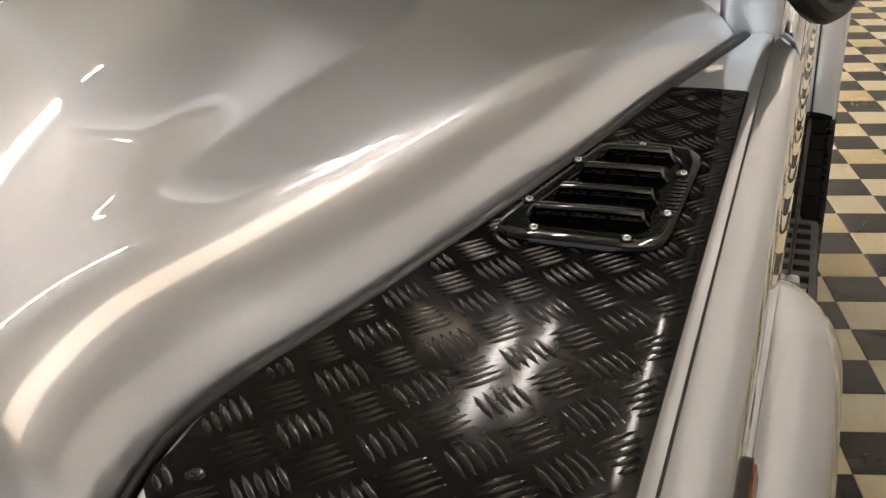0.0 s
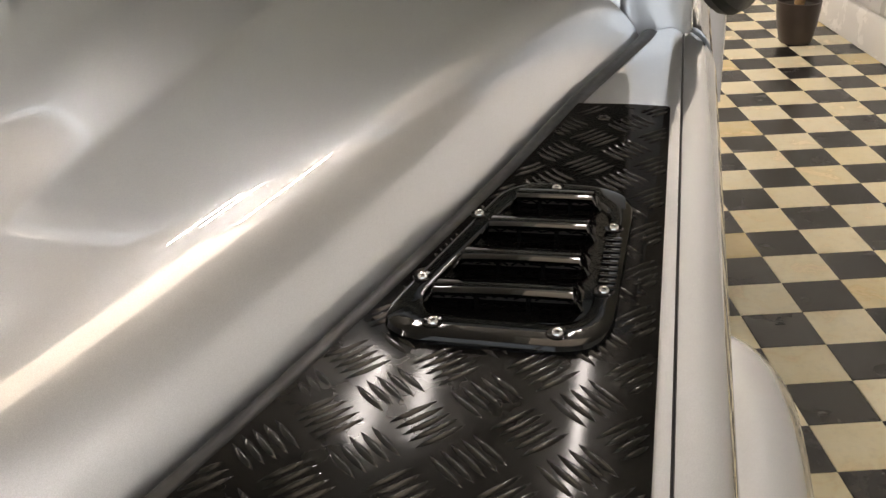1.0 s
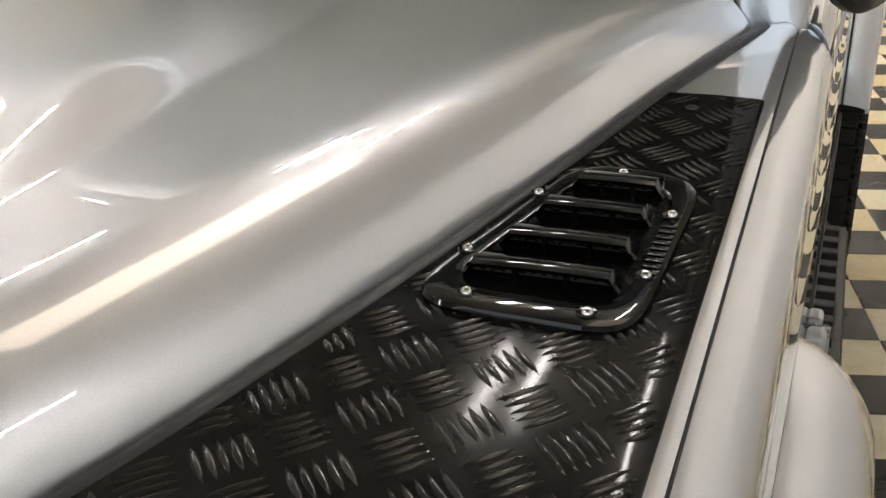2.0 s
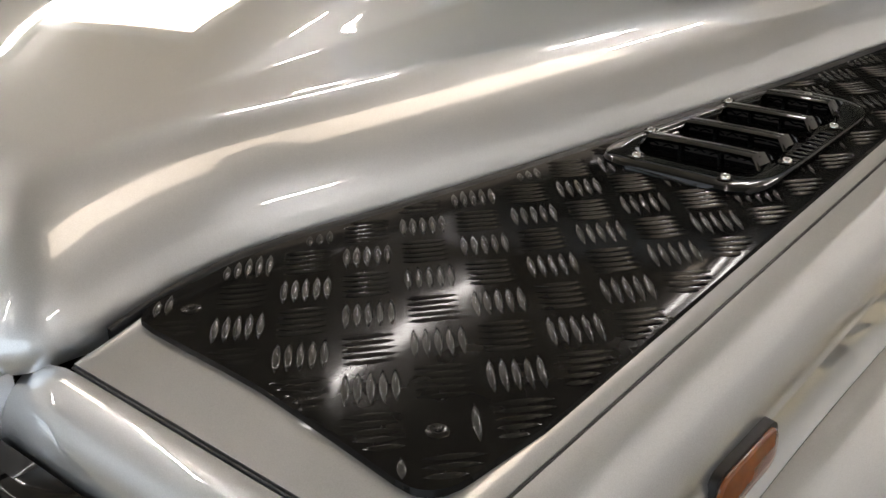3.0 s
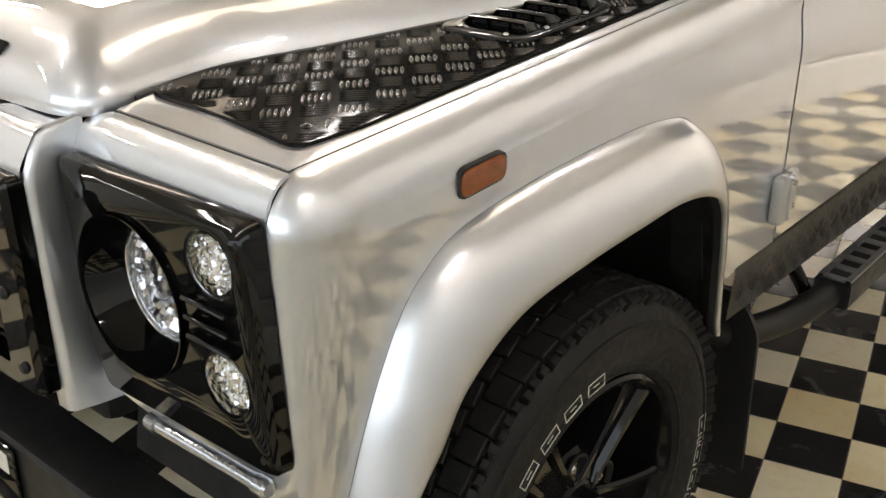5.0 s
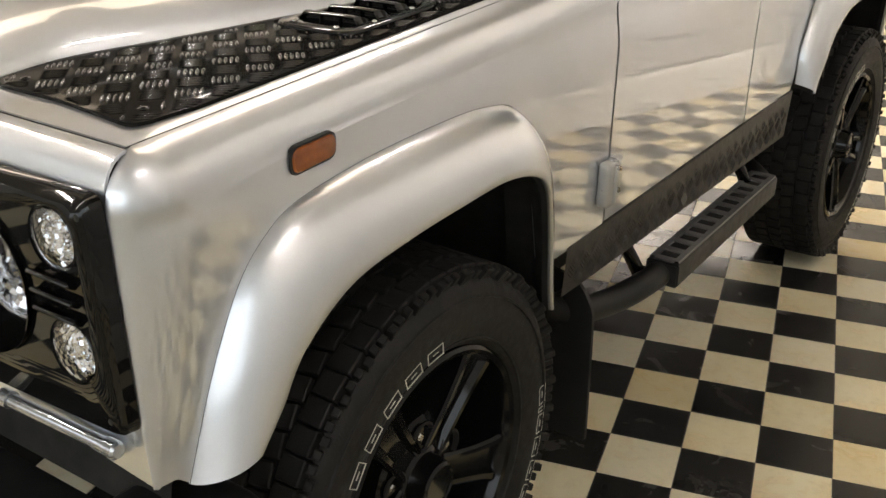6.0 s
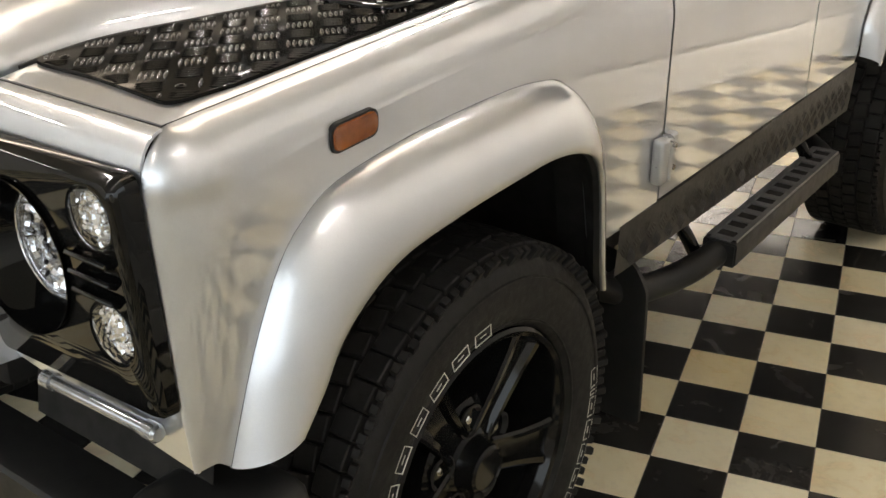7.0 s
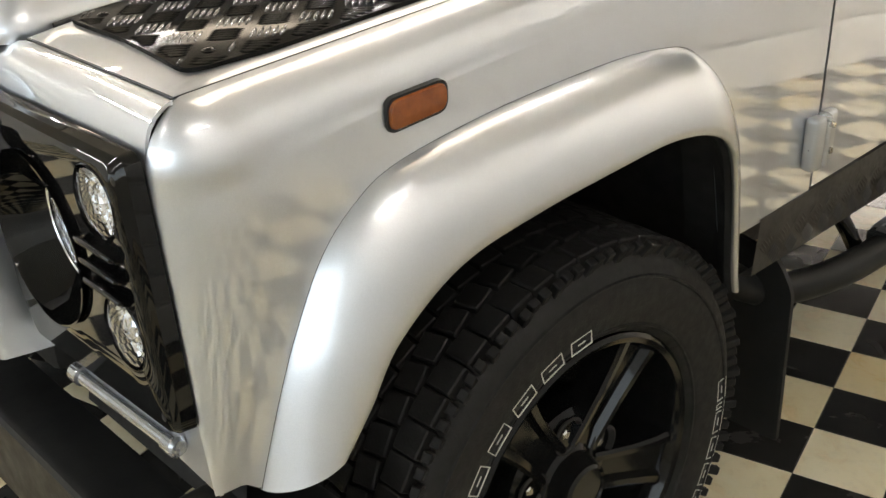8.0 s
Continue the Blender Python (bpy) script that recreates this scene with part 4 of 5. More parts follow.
for side in (1, -1):
    chequer(side)
    ys = np.linspace(-0.52, 0.555, 44)
    bm = grid_bm([[(side * (x_gap(y) - 0.030), y, z_wing(y) - 0.022), (side * (x_gap(y) + 0.012), y, z_wing(y) - 0.020), (side * (x_gap(y) + 0.012), y, z_wing(y) - 0.040)] for y in ys])
    seal = part("bonnet_seal", bm, FLAP, car, "black rubber seal in the bonnet gap")
    # the lip of the seal that lies over the panel's inner edge
    rows = []
    for y in np.linspace(-0.50, 0.558, 70):
        f = 0.22 + 0.78 * smooth((y + 0.46) / 0.13)
        a, b, z = x_gap(y) - 0.004, x_gap(y) - 0.003 + 0.0165 * f, z_wing(y)
        rows.append([(side * a, y, z - 0.016), (side * (a + 0.0005), y, z + 0.001), (side * (a * 0.7 + b * 0.3), y, z + 0.0042 * f), (side * (a * 0.3 + b * 0.7), y, z + 0.0048 * f), (side * b, y, z + 0.0022 * f), (side * b, y, z - 0.004)])
    part("seal_lip", grid_bm(rows), SEAL, seal, "dark grey rubber sealing lip", sharp=1.2)


def vent():
    """Moulded air vent: flange, raised body, four hoods, screws."""
    def place(x, y, h):
        return (x, y, z_wing(y) + 0.0048 + 0.0050 * smooth((x - 0.55) / 0.14) + 0.64 * h)
    out = rounded([(0.572, -0.100), (0.735, -0.110), (0.740, 0.122), (0.637, 0.130)], [0.048, 0.042, 0.044, 0.035], 8)
    bm = bmesh.new()
    cx, cy = 0.672, 0.003
    loops = []
    for s, h in ((1.0, -0.012), (1.0, 0.003), (0.985, 0.0075), (0.95, 0.0090), (0.80, 0.0092), (0.765, 0.008), (0.74, 0.0045)):
        loops.append([bm.verts.new(place(cx + (x - cx) * s, cy + (y - cy) * s, h)) for x, y in out])
    n = len(out)
    for a, b in zip(loops, loops[1:]):
        for i in range(n):
            bm.faces.new((a[i], a[(i + 1) % n], b[(i + 1) % n], b[i]))
    bm.faces.new(loops[-1])
    body = part("wing_vent", bm, GLOSS, car, "gloss black moulded wing vent", sharp=0.5)
    # hoods, open towards the front
    for k, y in enumerate((-0.062, -0.016, 0.034, 0.082)):
        xa = (0.606, 0.617, 0.628, 0.642)[k]
        xb = 0.713
        prof = [(0.001, 0.016), (0.0, 0.0205), (0.004, 0.0225), (0.010, 0.0220), (0.022, 0.0165), (0.034, 0.0085), (0.038, 0.004)]
        rows = [[place(x, y + d, h * (1.0 if 0 < i < 9 else 0.25)) for d, h in prof] for i, x in enumerate([xa, xa + 0.006] + list(np.linspace(xa + 0.012, xb - 0.012, 6)) + [xb - 0.006, xb])]
        bm = grid_bm(rows)
        bmesh.ops.recalc_face_normals(bm, faces=bm.faces)
        bmesh.ops.solidify(bm, geom=bm.faces[:], thickness=0.003)
        hoodlet = part("vent_hood", bm, GLOSS, body, "raised vent hood", sharp=0.5)
        part("vent_mesh", box(bmesh.new(), xa + 0.004, xb - 0.004, y + 0.010, y + 0.012, z_wing(y) + 0.009, z_wing(y) + 0.0215, 0.0), LINER, hoodlet)
        for j in (1, 2):
            x = xa + (xb - xa) * j / 3
            part("vent_rib", box(bmesh.new(), x - 0.0015, x + 0.0015, y + 0.003, y + 0.011, z_wing(y) + 0.010, z_wing(y) + 0.0220, 0.0005), GLOSS, hoodlet)
        bm = bmesh.new()
        rnd = random.Random(k)
        for j in range(7):
            x = xa + 0.008 + (xb - xa - 0.02) * j / 6
            pipe(bm, [place(x + 0.005 * i - 0.005, y + 0.0085, 0.006 + 0.0022 * (i % 2) + rnd.uniform(0, 0.003)) for i in range(3)], 0.0006, 5)
        part("mesh_wire", bm, GLOSS, hoodlet)
    for x, y in ((0.621, 0.067), (0.598, -0.030), (0.618, -0.087), (0.701, -0.093), (0.726, -0.038), (0.726, 0.052), (0.676, 0.113)):
        mm = Matrix.Translation(place(x, y, 0.0092))
        bm = lathe(bmesh.new(), [(0.0, 0.0008), (0.0013, 0.0008), (0.0015, 0.0022), (0.003, 0.0025), (0.0038, 0.0016), (0.0041, 0.0)], 18, mm)
        sc = part("vent_screw", bm, STEEL, body, "bright socket screw")
        part("screw_cup", lathe(bmesh.new(), [(0.0041, 0.0004), (0.0066, 0.0008), (0.0074, 0.0)], 18, mm), GLOSS, sc)
    for k in range(9):
        y = -0.036 + 0.0085 * k
        part("raised_mark", box(bmesh.new(), 0.7215, 0.7335, y, y + 0.0055, place(0.727, y, 0)[2] + 0.0050, place(0.727, y, 0)[2] + 0.0070, 0.0005), GLOSS, body)


vent()


# ---- wheels ----
def tyre_mesh():
    R = 0.392
    prof = [(0.243, -0.232), (0.250, -0.240), (0.285, -0.250), (0.335, -0.252), (0.362, -0.242), (0.377, -0.225), (0.379, -0.20),
            (0.379, -0.055), (0.377, -0.034), (0.366, -0.014), (0.350, -0.003), (0.325, 0.001), (0.300, 0.001), (0.285, -0.003), (0.270, -0.004), (0.258, -0.010), (0.250, -0.016), (0.243, -0.022), (0.240, -0.05), (0.240, -0.2), (0.243, -0.232)]
    bm = lathe(bmesh.new(), prof, 96)
    for r, h in ((0.3365, 0.0012), (0.262, -0.0055)):
        lathe(bm, [(r - 0.003, h - 0.002), (r - 0.0015, h + 0.0014), (r + 0.0015, h + 0.0014), (r + 0.003, h - 0.002)], 96)
    return mesh_of("tyre", bm, RUBBER, sharp=0.5)


TREAD_ROWS = ((-0.232, -0.196), (-0.190, -0.150), (-0.145, -0.110), (-0.105, -0.066), (-0.060, -0.020))
TREAD_COUNT = 56


def block(length, width, top):
    return box(bmesh.new(), -0.014, top, -length, length, -width, width, 0.002, 1)


LUG = {True: mesh_of("tread_block", block(0.0201, 0.0208, 0.0085), RUBBER, smooth=False),
       False: mesh_of("tread_block", block(0.0188, 0.0192, 0.0080), RUBBER, smooth=False)}
SHOULDER = {f: mesh_of("shoulder_lug", box(bmesh.new(), -a, a, -0.0072, 0.0072, -0.008, 0.0050, 0.0016, 1), RUBBER, smooth=False) for f, a in ((True, 0.021), (False, 0.0145))}


def tread_places(rows):
    """Each block's row, mesh and place on the tyre; row 5 holds the lugs that run down the shoulder."""
    for k in range(TREAD_COUNT):
        t = 2 * math.pi * k / TREAD_COUNT
        for row, (h0, h1) in enumerate(TREAD_ROWS):
            if row in rows:
                big = row in (0, 4)
                spin = Matrix.Rotation(t + (row % 2) * math.pi / TREAD_COUNT, 4, "Z")
                skew = Matrix.Rotation(0.0 if big else (0.16 if row % 2 else -0.14), 4, "X")
                yield "tread_block", LUG[big], spin @ Matrix.Translation((0.380 if big else 0.3815, 0, (h0 + h1) / 2)) @ skew
        if 5 in rows:
            for half in (0, 1):
                far = (2 * k + half) % 3 == 0
                m = Matrix.Rotation(t + (half - 0.5) * math.pi / TREAD_COUNT, 4, "Z") @ Matrix.Translation((0.3655 if far else 0.3695, 0, -0.0125 if far else -0.0145))
                yield "shoulder_lug", SHOULDER[far], m @ Matrix.Rotation(-0.50, 4, "Y")


def joined_tread(rows):
    vs, fs = [], []
    for name, me, m in tread_places(rows):
        n = len(vs)
        vs += [tuple(m @ v.co) for v in me.vertices]
        fs += [tuple(n + i for i in f.vertices) for f in me.polygons]
    me = bpy.data.meshes.new("tread_relief")
    me.from_pydata(vs, [], fs)
    me.materials.append(RUBBER)
    return me


TREAD_BACK, TREAD_ALL = joined_tread((0, 1)), joined_tread((0, 1, 2, 3, 4, 5))


def tread(ty, near):
    """The tread of a tyre: block by block where the camera passes it, joined elsewhere."""
    if near:
        for name, me, m in tread_places((2, 3, 4, 5)):
            share(name, me, ty, m)
    tagged(share("tread_relief", TREAD_BACK if near else TREAD_ALL, ty, Matrix()), kind="stuff")


def arc_letters():
    """Outlined white shapes round the sidewall, one for each raised letter."""
    out = []
    def shape(w, h, gap):
        bm = bmesh.new()
        t = 0.0013
        for x0, x1, y0, y1 in ((-w, w, h - t, h), (-w, w, -h, -h + t), (-w, -w + t, -h + t, h - t), (w - t, w, -h + t, h - t)):
            box(bm, x0, x1, y0, y1, 0, 0.0012)
        if gap:
            box(bm, -w * 0.35, w * 0.35, -t / 2, t / 2, 0, 0.0012)
        return mesh_of("sidewall_letter", bm, LETTER_WHITE, smooth=False)
    return shape(0.021, 0.0105, True), shape(0.005, 0.011, False), shape(0.020, 0.011, True)


def tyre_h(r):
    return interp(r, (0.258, 0.270, 0.285, 0.300, 0.325, 0.350), (-0.010, -0.004, -0.003, 0.001, 0.001, -0.003)) + 0.0002


TYRE = tyre_mesh()
LETTERS = arc_letters()


def rim_mesh():
    bm = lathe(bmesh.new(), [(0.2475, -0.020), (0.2475, -0.012), (0.241, -0.008), (0.232, -0.012), (0.224, -0.030), (0.220, -0.09), (0.205, -0.13), (0.12, -0.14), (0.0, -0.14)], 72)
    # five twin-edged spokes
    for k in range(5):
        t = 2 * math.pi * k / 5 + 2.53
        rows = []
        for r, w, h in ((0.055, 0.034, -0.040), (0.09, 0.034, -0.036), (0.14, 0.036, -0.030), (0.19, 0.042, -0.024), (0.226, 0.050, -0.020)):
            row = []
            for s, d in ((-1.0, -0.05), (-1.0, -0.004), (-0.86, 0.0), (-0.62, -0.001), (-0.45, -0.012), (0.45, -0.012), (0.62, -0.001), (0.86, 0.0), (1.0, -0.004), (1.0, -0.05)):
                row.append(Matrix.Rotation(t, 3, "Z") @ Vector((r, s * w, h + d)))
            rows.append(row)
        grid_bm(rows, bm)
    lathe(bm, [(0.122, -0.10), (0.118, -0.056), (0.108, -0.050), (0.060, -0.046), (0.052, -0.040), (0.045, -0.02), (0.043, -0.010), (0.038, -0.006), (0.036, -0.009), (0.0, -0.008)], 48)
    return mesh_of("rim", bm, RIM_BLACK, sharp=0.45)


RIM = rim_mesh()
NUT = mesh_of("wheel_nut", lathe(bmesh.new(), [(0.0, 0.018), (0.006, 0.018), (0.0105, 0.014), (0.0105, 0.0), (0.014, -0.002)], 6), STEEL, smooth=False)
CUP = mesh_of("nut_recess", lathe(bmesh.new(), [(0.031, 0.004), (0.027, 0.006), (0.024, 0.0), (0.022, -0.02), (0.0, -0.021)], 24), LINER, sharp=0.6)


def add_wheel(at, side):
    m = Matrix.Translation(at) @ Matrix.Rotation(side * math.pi / 2, 4, "Y") @ Matrix.Rotation(0.0, 4, "Z")
    ty = share("tyre", TYRE, car, m)
    tagged(ty, "black all-terrain tyre with white outlined lettering")
    tread(ty, side > 0 and at[1] < 1.0)
    # the letters ride on the tyre
    def put(deg, r, mesh):
        share("sidewall_letter", mesh, ty, Matrix.Rotation(math.radians(deg + 90), 4, "Z") @ Matrix.Translation((r, 0, tyre_h(r))) @ Matrix.Rotation(-math.pi / 2, 4, "Z"))
    for turn in (0,):
        for deg in (96.0, 108.5, 121.0, 133.5, 146.0, 158.5):
            put(deg + turn, 0.270, LETTERS[0])
        for deg, kind in ((4, 2), (-1.6, 1), (-7, 2), (-15.5, 2), (-24, 2), (-32.5, 2), (-41, 2), (-49.5, 2), (-58, 2), (-66.5, 2)):
            put(deg + turn, 0.330, LETTERS[kind])
    rim = share("rim", RIM, car, m)
    tagged(rim, "gloss black five-spoke alloy wheel rim")
    for k in range(5):
        t = 2 * math.pi * k / 5 + 2.53 + math.pi / 5
        c = Matrix.Translation((0.082 * math.cos(t), 0.082 * math.sin(t), -0.046))
        share("nut_recess", CUP, rim, c)
        share("wheel_nut", NUT, rim, c @ Matrix.Translation((0, 0, -0.018)))
    # axle, hub and well behind the wheel
    bm = lathe(bmesh.new(), [(0.10, -0.20), (0.14, -0.26), (0.14, -0.30), (0.0, -0.30)], 24, m)
    part("brake_drum", bm, LINER, car)


for x, y in ((0.842, 0.0), (0.866, 2.385)):
    for side in (1, -1):
        add_wheel((side * x, y, 0.392), side)


def wheel_well(side, dy):
    """A dark box round the wheel, open below and outwards."""
    rows = []
    pts = [(-0.53, 0.62), (-0.50, 0.80), (-0.43, 0.93), (-0.30, 0.985), (-0.1, 1.0), (0.1, 1.0), (0.22, 0.97), (0.31, 0.88), (0.36, 0.74), (0.42, 0.60), (0.44, 0.50)]
    for x in (0.785, 0.42):
        rows.append([(side * x, y + dy, z) for y, z in pts])
    bm = grid_bm(rows)
    inner = [bm.verts.new((side * 0.42, y + dy, z)) for y, z in pts]
    bm.faces.new(inner)
    part("wheel_well", bm, LINER, car, "dark wheel arch liner")


for side in (1, -1):
    for dy in (0.0, 2.385):
        wheel_well(side, dy)


# ---- body sides, doors, sills, cabin ----
def x_side(y):
    return S - 0.003 - 0.010 * max(0.0, y - 0.57)


def side_sheet(y0, y1, z_low, z_top, side, n=24, shoulder=True, inset=0.0):
    rows = []
    for k in range(n + 1):
        y = y0 + (y1 - y0) * k / n
        lo = z_low(y) if callable(z_low) else z_low
        xl = x_side(y) + 0.003 - lean(y, lo)
        row = [(side * (xl - 0.012), y, lo + 0.001), (side * xl, y, lo)]
        row += [(side * (x_side(y) + 0.003 - lean(y, lo + (z_top - 0.065 - lo) * j / 24)), y, lo + (z_top - 0.065 - lo) * j / 24) for j in range(1, 25)]
        for j in range(1, 9):
            t = math.pi / 2 * j / 8
            row.append((side * (x_side(y) + 0.003 - lean(y, 1.123) - 0.030 * (1 - math.cos(t))), y, z_top - 0.065 + 0.065 * math.sin(t)))
        rows.append(row)
    first, last = rows[0], rows[-1]
    rows = [[(x - side * 0.012, y + 0.001, z) for x, y, z in first]] + rows + [[(x - side * 0.012, y - 0.001, z) for x, y, z in last]]
    return grid_bm(rows)


def body():
    for side in (1, -1):
        sill_top = lambda y: 0.680 + 0.018 * (y - 0.4)
        door = part("door", side_sheet(0.5895, 1.393, sill_top, 1.188, side), SILVER, car, "silver front door skin", sharp=0.8)
        # black strips set behind the door's front and rear gaps to darken them
        for ya, yb in ((0.575, 0.597), (1.386, 1.407)):
            bm = grid_bm([[(side * (x_side(y) - lean(y, z) - 0.010), y, z) for y in (ya, yb)] for z in np.linspace(0.69, 1.18, 12)])
            part("door_seal", bm, FLAP, door, "black strip behind the door gap")
        # hinge
        for z0 in (0.728,):
            h = part("door_hinge", box(bmesh.new(), side * 0.831 - 0.013, side * 0.831 + 0.013, 0.537, 0.570, z0, z0 + 0.092, 0.009, 4), HINGE_PAINT, door, "silver cast door hinge")
            part("hinge_leaf", box(bmesh.new(), side * 0.827 - 0.010, side * 0.827 + 0.010, 0.576, 0.616, z0 + 0.004, z0 + 0.092, 0.007, 3), HINGE_PAINT, h)
            part("hinge_pin", pipe(bmesh.new(), [(side * 0.841, 0.573, z0 + 0.006), (side * 0.841, 0.573, z0 + 0.088)], 0.0065, 12), HINGE_PAINT, h)
            for z in (z0 + 0.024, z0 + 0.068):
                part("hinge_bolt", lathe(bmesh.new(), [(0.0, 0.004), (0.005, 0.004), (0.006, 0.0)], 12, Matrix.Translation((side * 0.8375, 0.597, z)) @ Matrix.Rotation(side * math.pi / 2, 4, "Y")), STEEL, h)
        # rear quarter
        low = [(1.40, 0.70), (1.78, 0.705), (1.83, 0.81), (1.865, 0.88), (1.90, 0.94), (1.96, 0.99), (2.06, 1.015), (2.35, 1.03), (2.53, 1.02), (2.62, 0.98), (2.70, 0.88), (2.76, 0.75), (2.80, 0.70), (2.86, 0.70)]
        zl = lambda y: interp(y, [p[0] for p in low], [p[1] for p in low]) - 0.004
        q = part("rear_quarter", side_sheet(1.40, 2.86, zl, 1.188, side, 70), SILVER, car, "silver rear body side", sharp=0.8)
        flare("rear_flare", [(-0.497, 0.715)] + OUT[1:], [(-0.474, 0.692)] + LIP, side, 2.30, car, xin=0.016)
        # sill with a tread plate strip
        rows = []
        for k in range(41):
            y = 0.430 + (1.79 - 0.430) * k / 40
            rows.append([(side * ((x_side(y) - 0.009) - 0.03), y, sill_top(y) - 0.002), (side * ((x_side(y) - 0.009) + 0.001), y, sill_top(y) - 0.004), (side * ((x_side(y) - 0.009) + 0.002), y, sill_top(y) - 0.010), (side * ((x_side(y) - 0.009) - 0.004), y, 0.574 - 0.012 * k / 40), (side * ((x_side(y) - 0.009) - 0.03), y, 0.566 - 0.012 * k / 40)])
        sill = part("sill_plate", grid_bm(rows), SILL_BLACK, car, "black tread plate sill strip", sharp=0.5)
        bm = bmesh.new()
        cell = 0.038
        for i in range(-6, 60):
            for j in range(-40, 40):
                u, v = i * cell, j * cell
                y, z = 0.46 + (u - v) * 0.7071, 0.625 + (u + v - 2 * cell) * 0.7071
                if not (0.45 < y < 1.77 and 0.584 < z < sill_top(y) - 0.012):
                    continue
                ang = math.radians(45 if (i + j) % 2 else -45)
                for k in range(-2, 3):
                    d = k * 0.007
                    m = Matrix.Translation((side * ((x_side(y) - 0.009) - 0.0005), y - d * math.sin(ang), z + d * math.cos(ang))) @ Matrix(((0, 0, side, 0), (1, 0, 0, 0), (0, 1, 0, 0), (0, 0, 0, 1))) @ Matrix.Rotation(ang, 4, "Z")
                    tread_lozenge(bm, m, 0.0150, 0.0021, 0.0016)
        part("tread_relief", bm, SILL_BLACK, sill, "raised tread bars", sharp=1.2)
        # mud flap
        out = rounded([(0.60, 0.60), (0.795, 0.560), (0.832, 0.50), (0.838, 0.19), (0.60, 0.19)], [0.0, 0.03, 0.02, 0.008, 0.0])
        bm = prism(bmesh.new(), [(side * x, z) for x, z in out], 0.546, 0.556, 0.003)
        part("mudflap", bm, FLAP, car, "black rubber mudflap")
        # side step
        st = new("side_step")
        st.parent = car
        tagged(st, "black tubular side step with a slotted grey tread")

        def sx(y):
            return side * (0.840 - 0.031 * (y - 0.87))
        rows = []
        for k in range(2):
            y = (0.872, 1.612)[k]
            rows.append([(sx(y) - 0.037, y, 0.497), (sx(y) + 0.037, y, 0.497), (sx(y) + 0.040, y, 0.492), (sx(y) + 0.040, y, 0.446), (sx(y) + 0.034, y, 0.440), (sx(y) - 0.034, y, 0.440), (sx(y) - 0.040, y, 0.446), (sx(y) - 0.040, y, 0.492)])
        bm = grid_bm(rows, closed=True)
        for k in range(2):
            bm.faces.new([v for v in bm.verts if abs(v.co.y - (0.872, 1.612)[k]) < 1e-6])
        bmesh.ops.bevel(bm, geom=[e for e in bm.edges if abs(e.verts[0].co.y - e.verts[1].co.y) < 1e-6], offset=0.004, segments=2, affect="EDGES")
        beam = part("step_beam", bm, SATIN, st)
        # slotted tread: rails and rungs leave the slots open to the dark base
        base = part("tread_base", grid_bm([[(sx(y) - 0.032, y, 0.4985), (sx(y) + 0.032, y, 0.4985)] for y in (0.885, 1.60)]), LINER, beam)
        for dx in (-0.0285, 0.0285):
            bm = bmesh.new()
            grid_bm([[(sx(y) + dx - 0.0075, y, 0.498), (sx(y) + dx - 0.0065, y, 0.5035), (sx(y) + dx + 0.0065, y, 0.5035), (sx(y) + dx + 0.0075, y, 0.498)] for y in (0.882, 1.604)], bm)
            part("tread_rail", bm, GREY_TREAD, beam, "grey tread rail", sharp=0.3)
        for k in range(13):
            y = 0.888 + (1.598 - 0.888) * k / 12
            part("tread_rung", box(bmesh.new(), sx(y) - 0.024, sx(y) + 0.024, y - 0.011, y + 0.011, 0.4985, 0.5032, 0.0012, 1), GREY_TREAD, beam)
        bar = spline([(side * 0.70, 0.47, 0.55), (side * 0.755, 0.56, 0.475), (side * 0.80, 0.70, 0.455), (side * 0.832, 0.88, 0.465), (side * 0.82, 1.25, 0.462), (side * 0.808, 1.60, 0.462), (side * 0.77, 1.68, 0.47), (side * 0.68, 1.72, 0.50)], 40)
        part("step_tube", pipe(bmesh.new(), bar, 0.030, 18), SATIN, st, "black bent step tube")
        for y in (0.80, 1.50):
            part("step_bracket", pipe(bmesh.new(), spline([(side * 0.55, y, 0.60), (side * 0.70, y, 0.59), (side * 0.77, y, 0.55), (side * 0.80, y + 0.03, 0.48)], 16), 0.016, 12), GLOSS, st, "black bracket arm")
        # chassis rail in the dark behind the sill
        part("chassis_rail", box(bmesh.new(), side * 0.48 - 0.05, side * 0.48 + 0.05, -0.28, 2.7, 0.50, 0.62, 0.006), LINER, car)
    # underbody and cabin
    # dark block added low down, to darken the gap and floor behind the step
    part("underbody", box(bmesh.new(), -0.50, 0.50, 0.60, 1.86, 0.30, 0.66, 0.05), LINER, car)
    part("floor_pan", box(bmesh.new(), -0.78, 0.78, 0.56, 1.80, 0.62, 0.665, 0.01), LINER, car)
    part("drive_shaft", pipe(bmesh.new(), [(0.1, -0.1, 0.42), (0.1, 2.4, 0.40)], 0.04, 14), LINER, car)
    part("engine_bay_floor", box(bmesh.new(), -0.41, 0.41, -0.56, 0.56, 0.66, 1.06, 0.02), LINER, car)
    part("rear_bulkhead_panel", box(bmesh.new(), -0.80, 0.80, 2.84, 2.865, 0.62, 1.20, 0.006), SILVER, car)
    # unseen block added to stop light passing under the car's rear
    part("rear_crossmember", box(bmesh.new(), -0.72, 0.72, 2.74, 2.84, 0.36, 0.64, 0.02), LINER, car)
    part("load_floor", box(bmesh.new(), -0.41, 0.41, 1.82, 2.84, 0.66, 0.72, 0.01), LINER, car)


body()


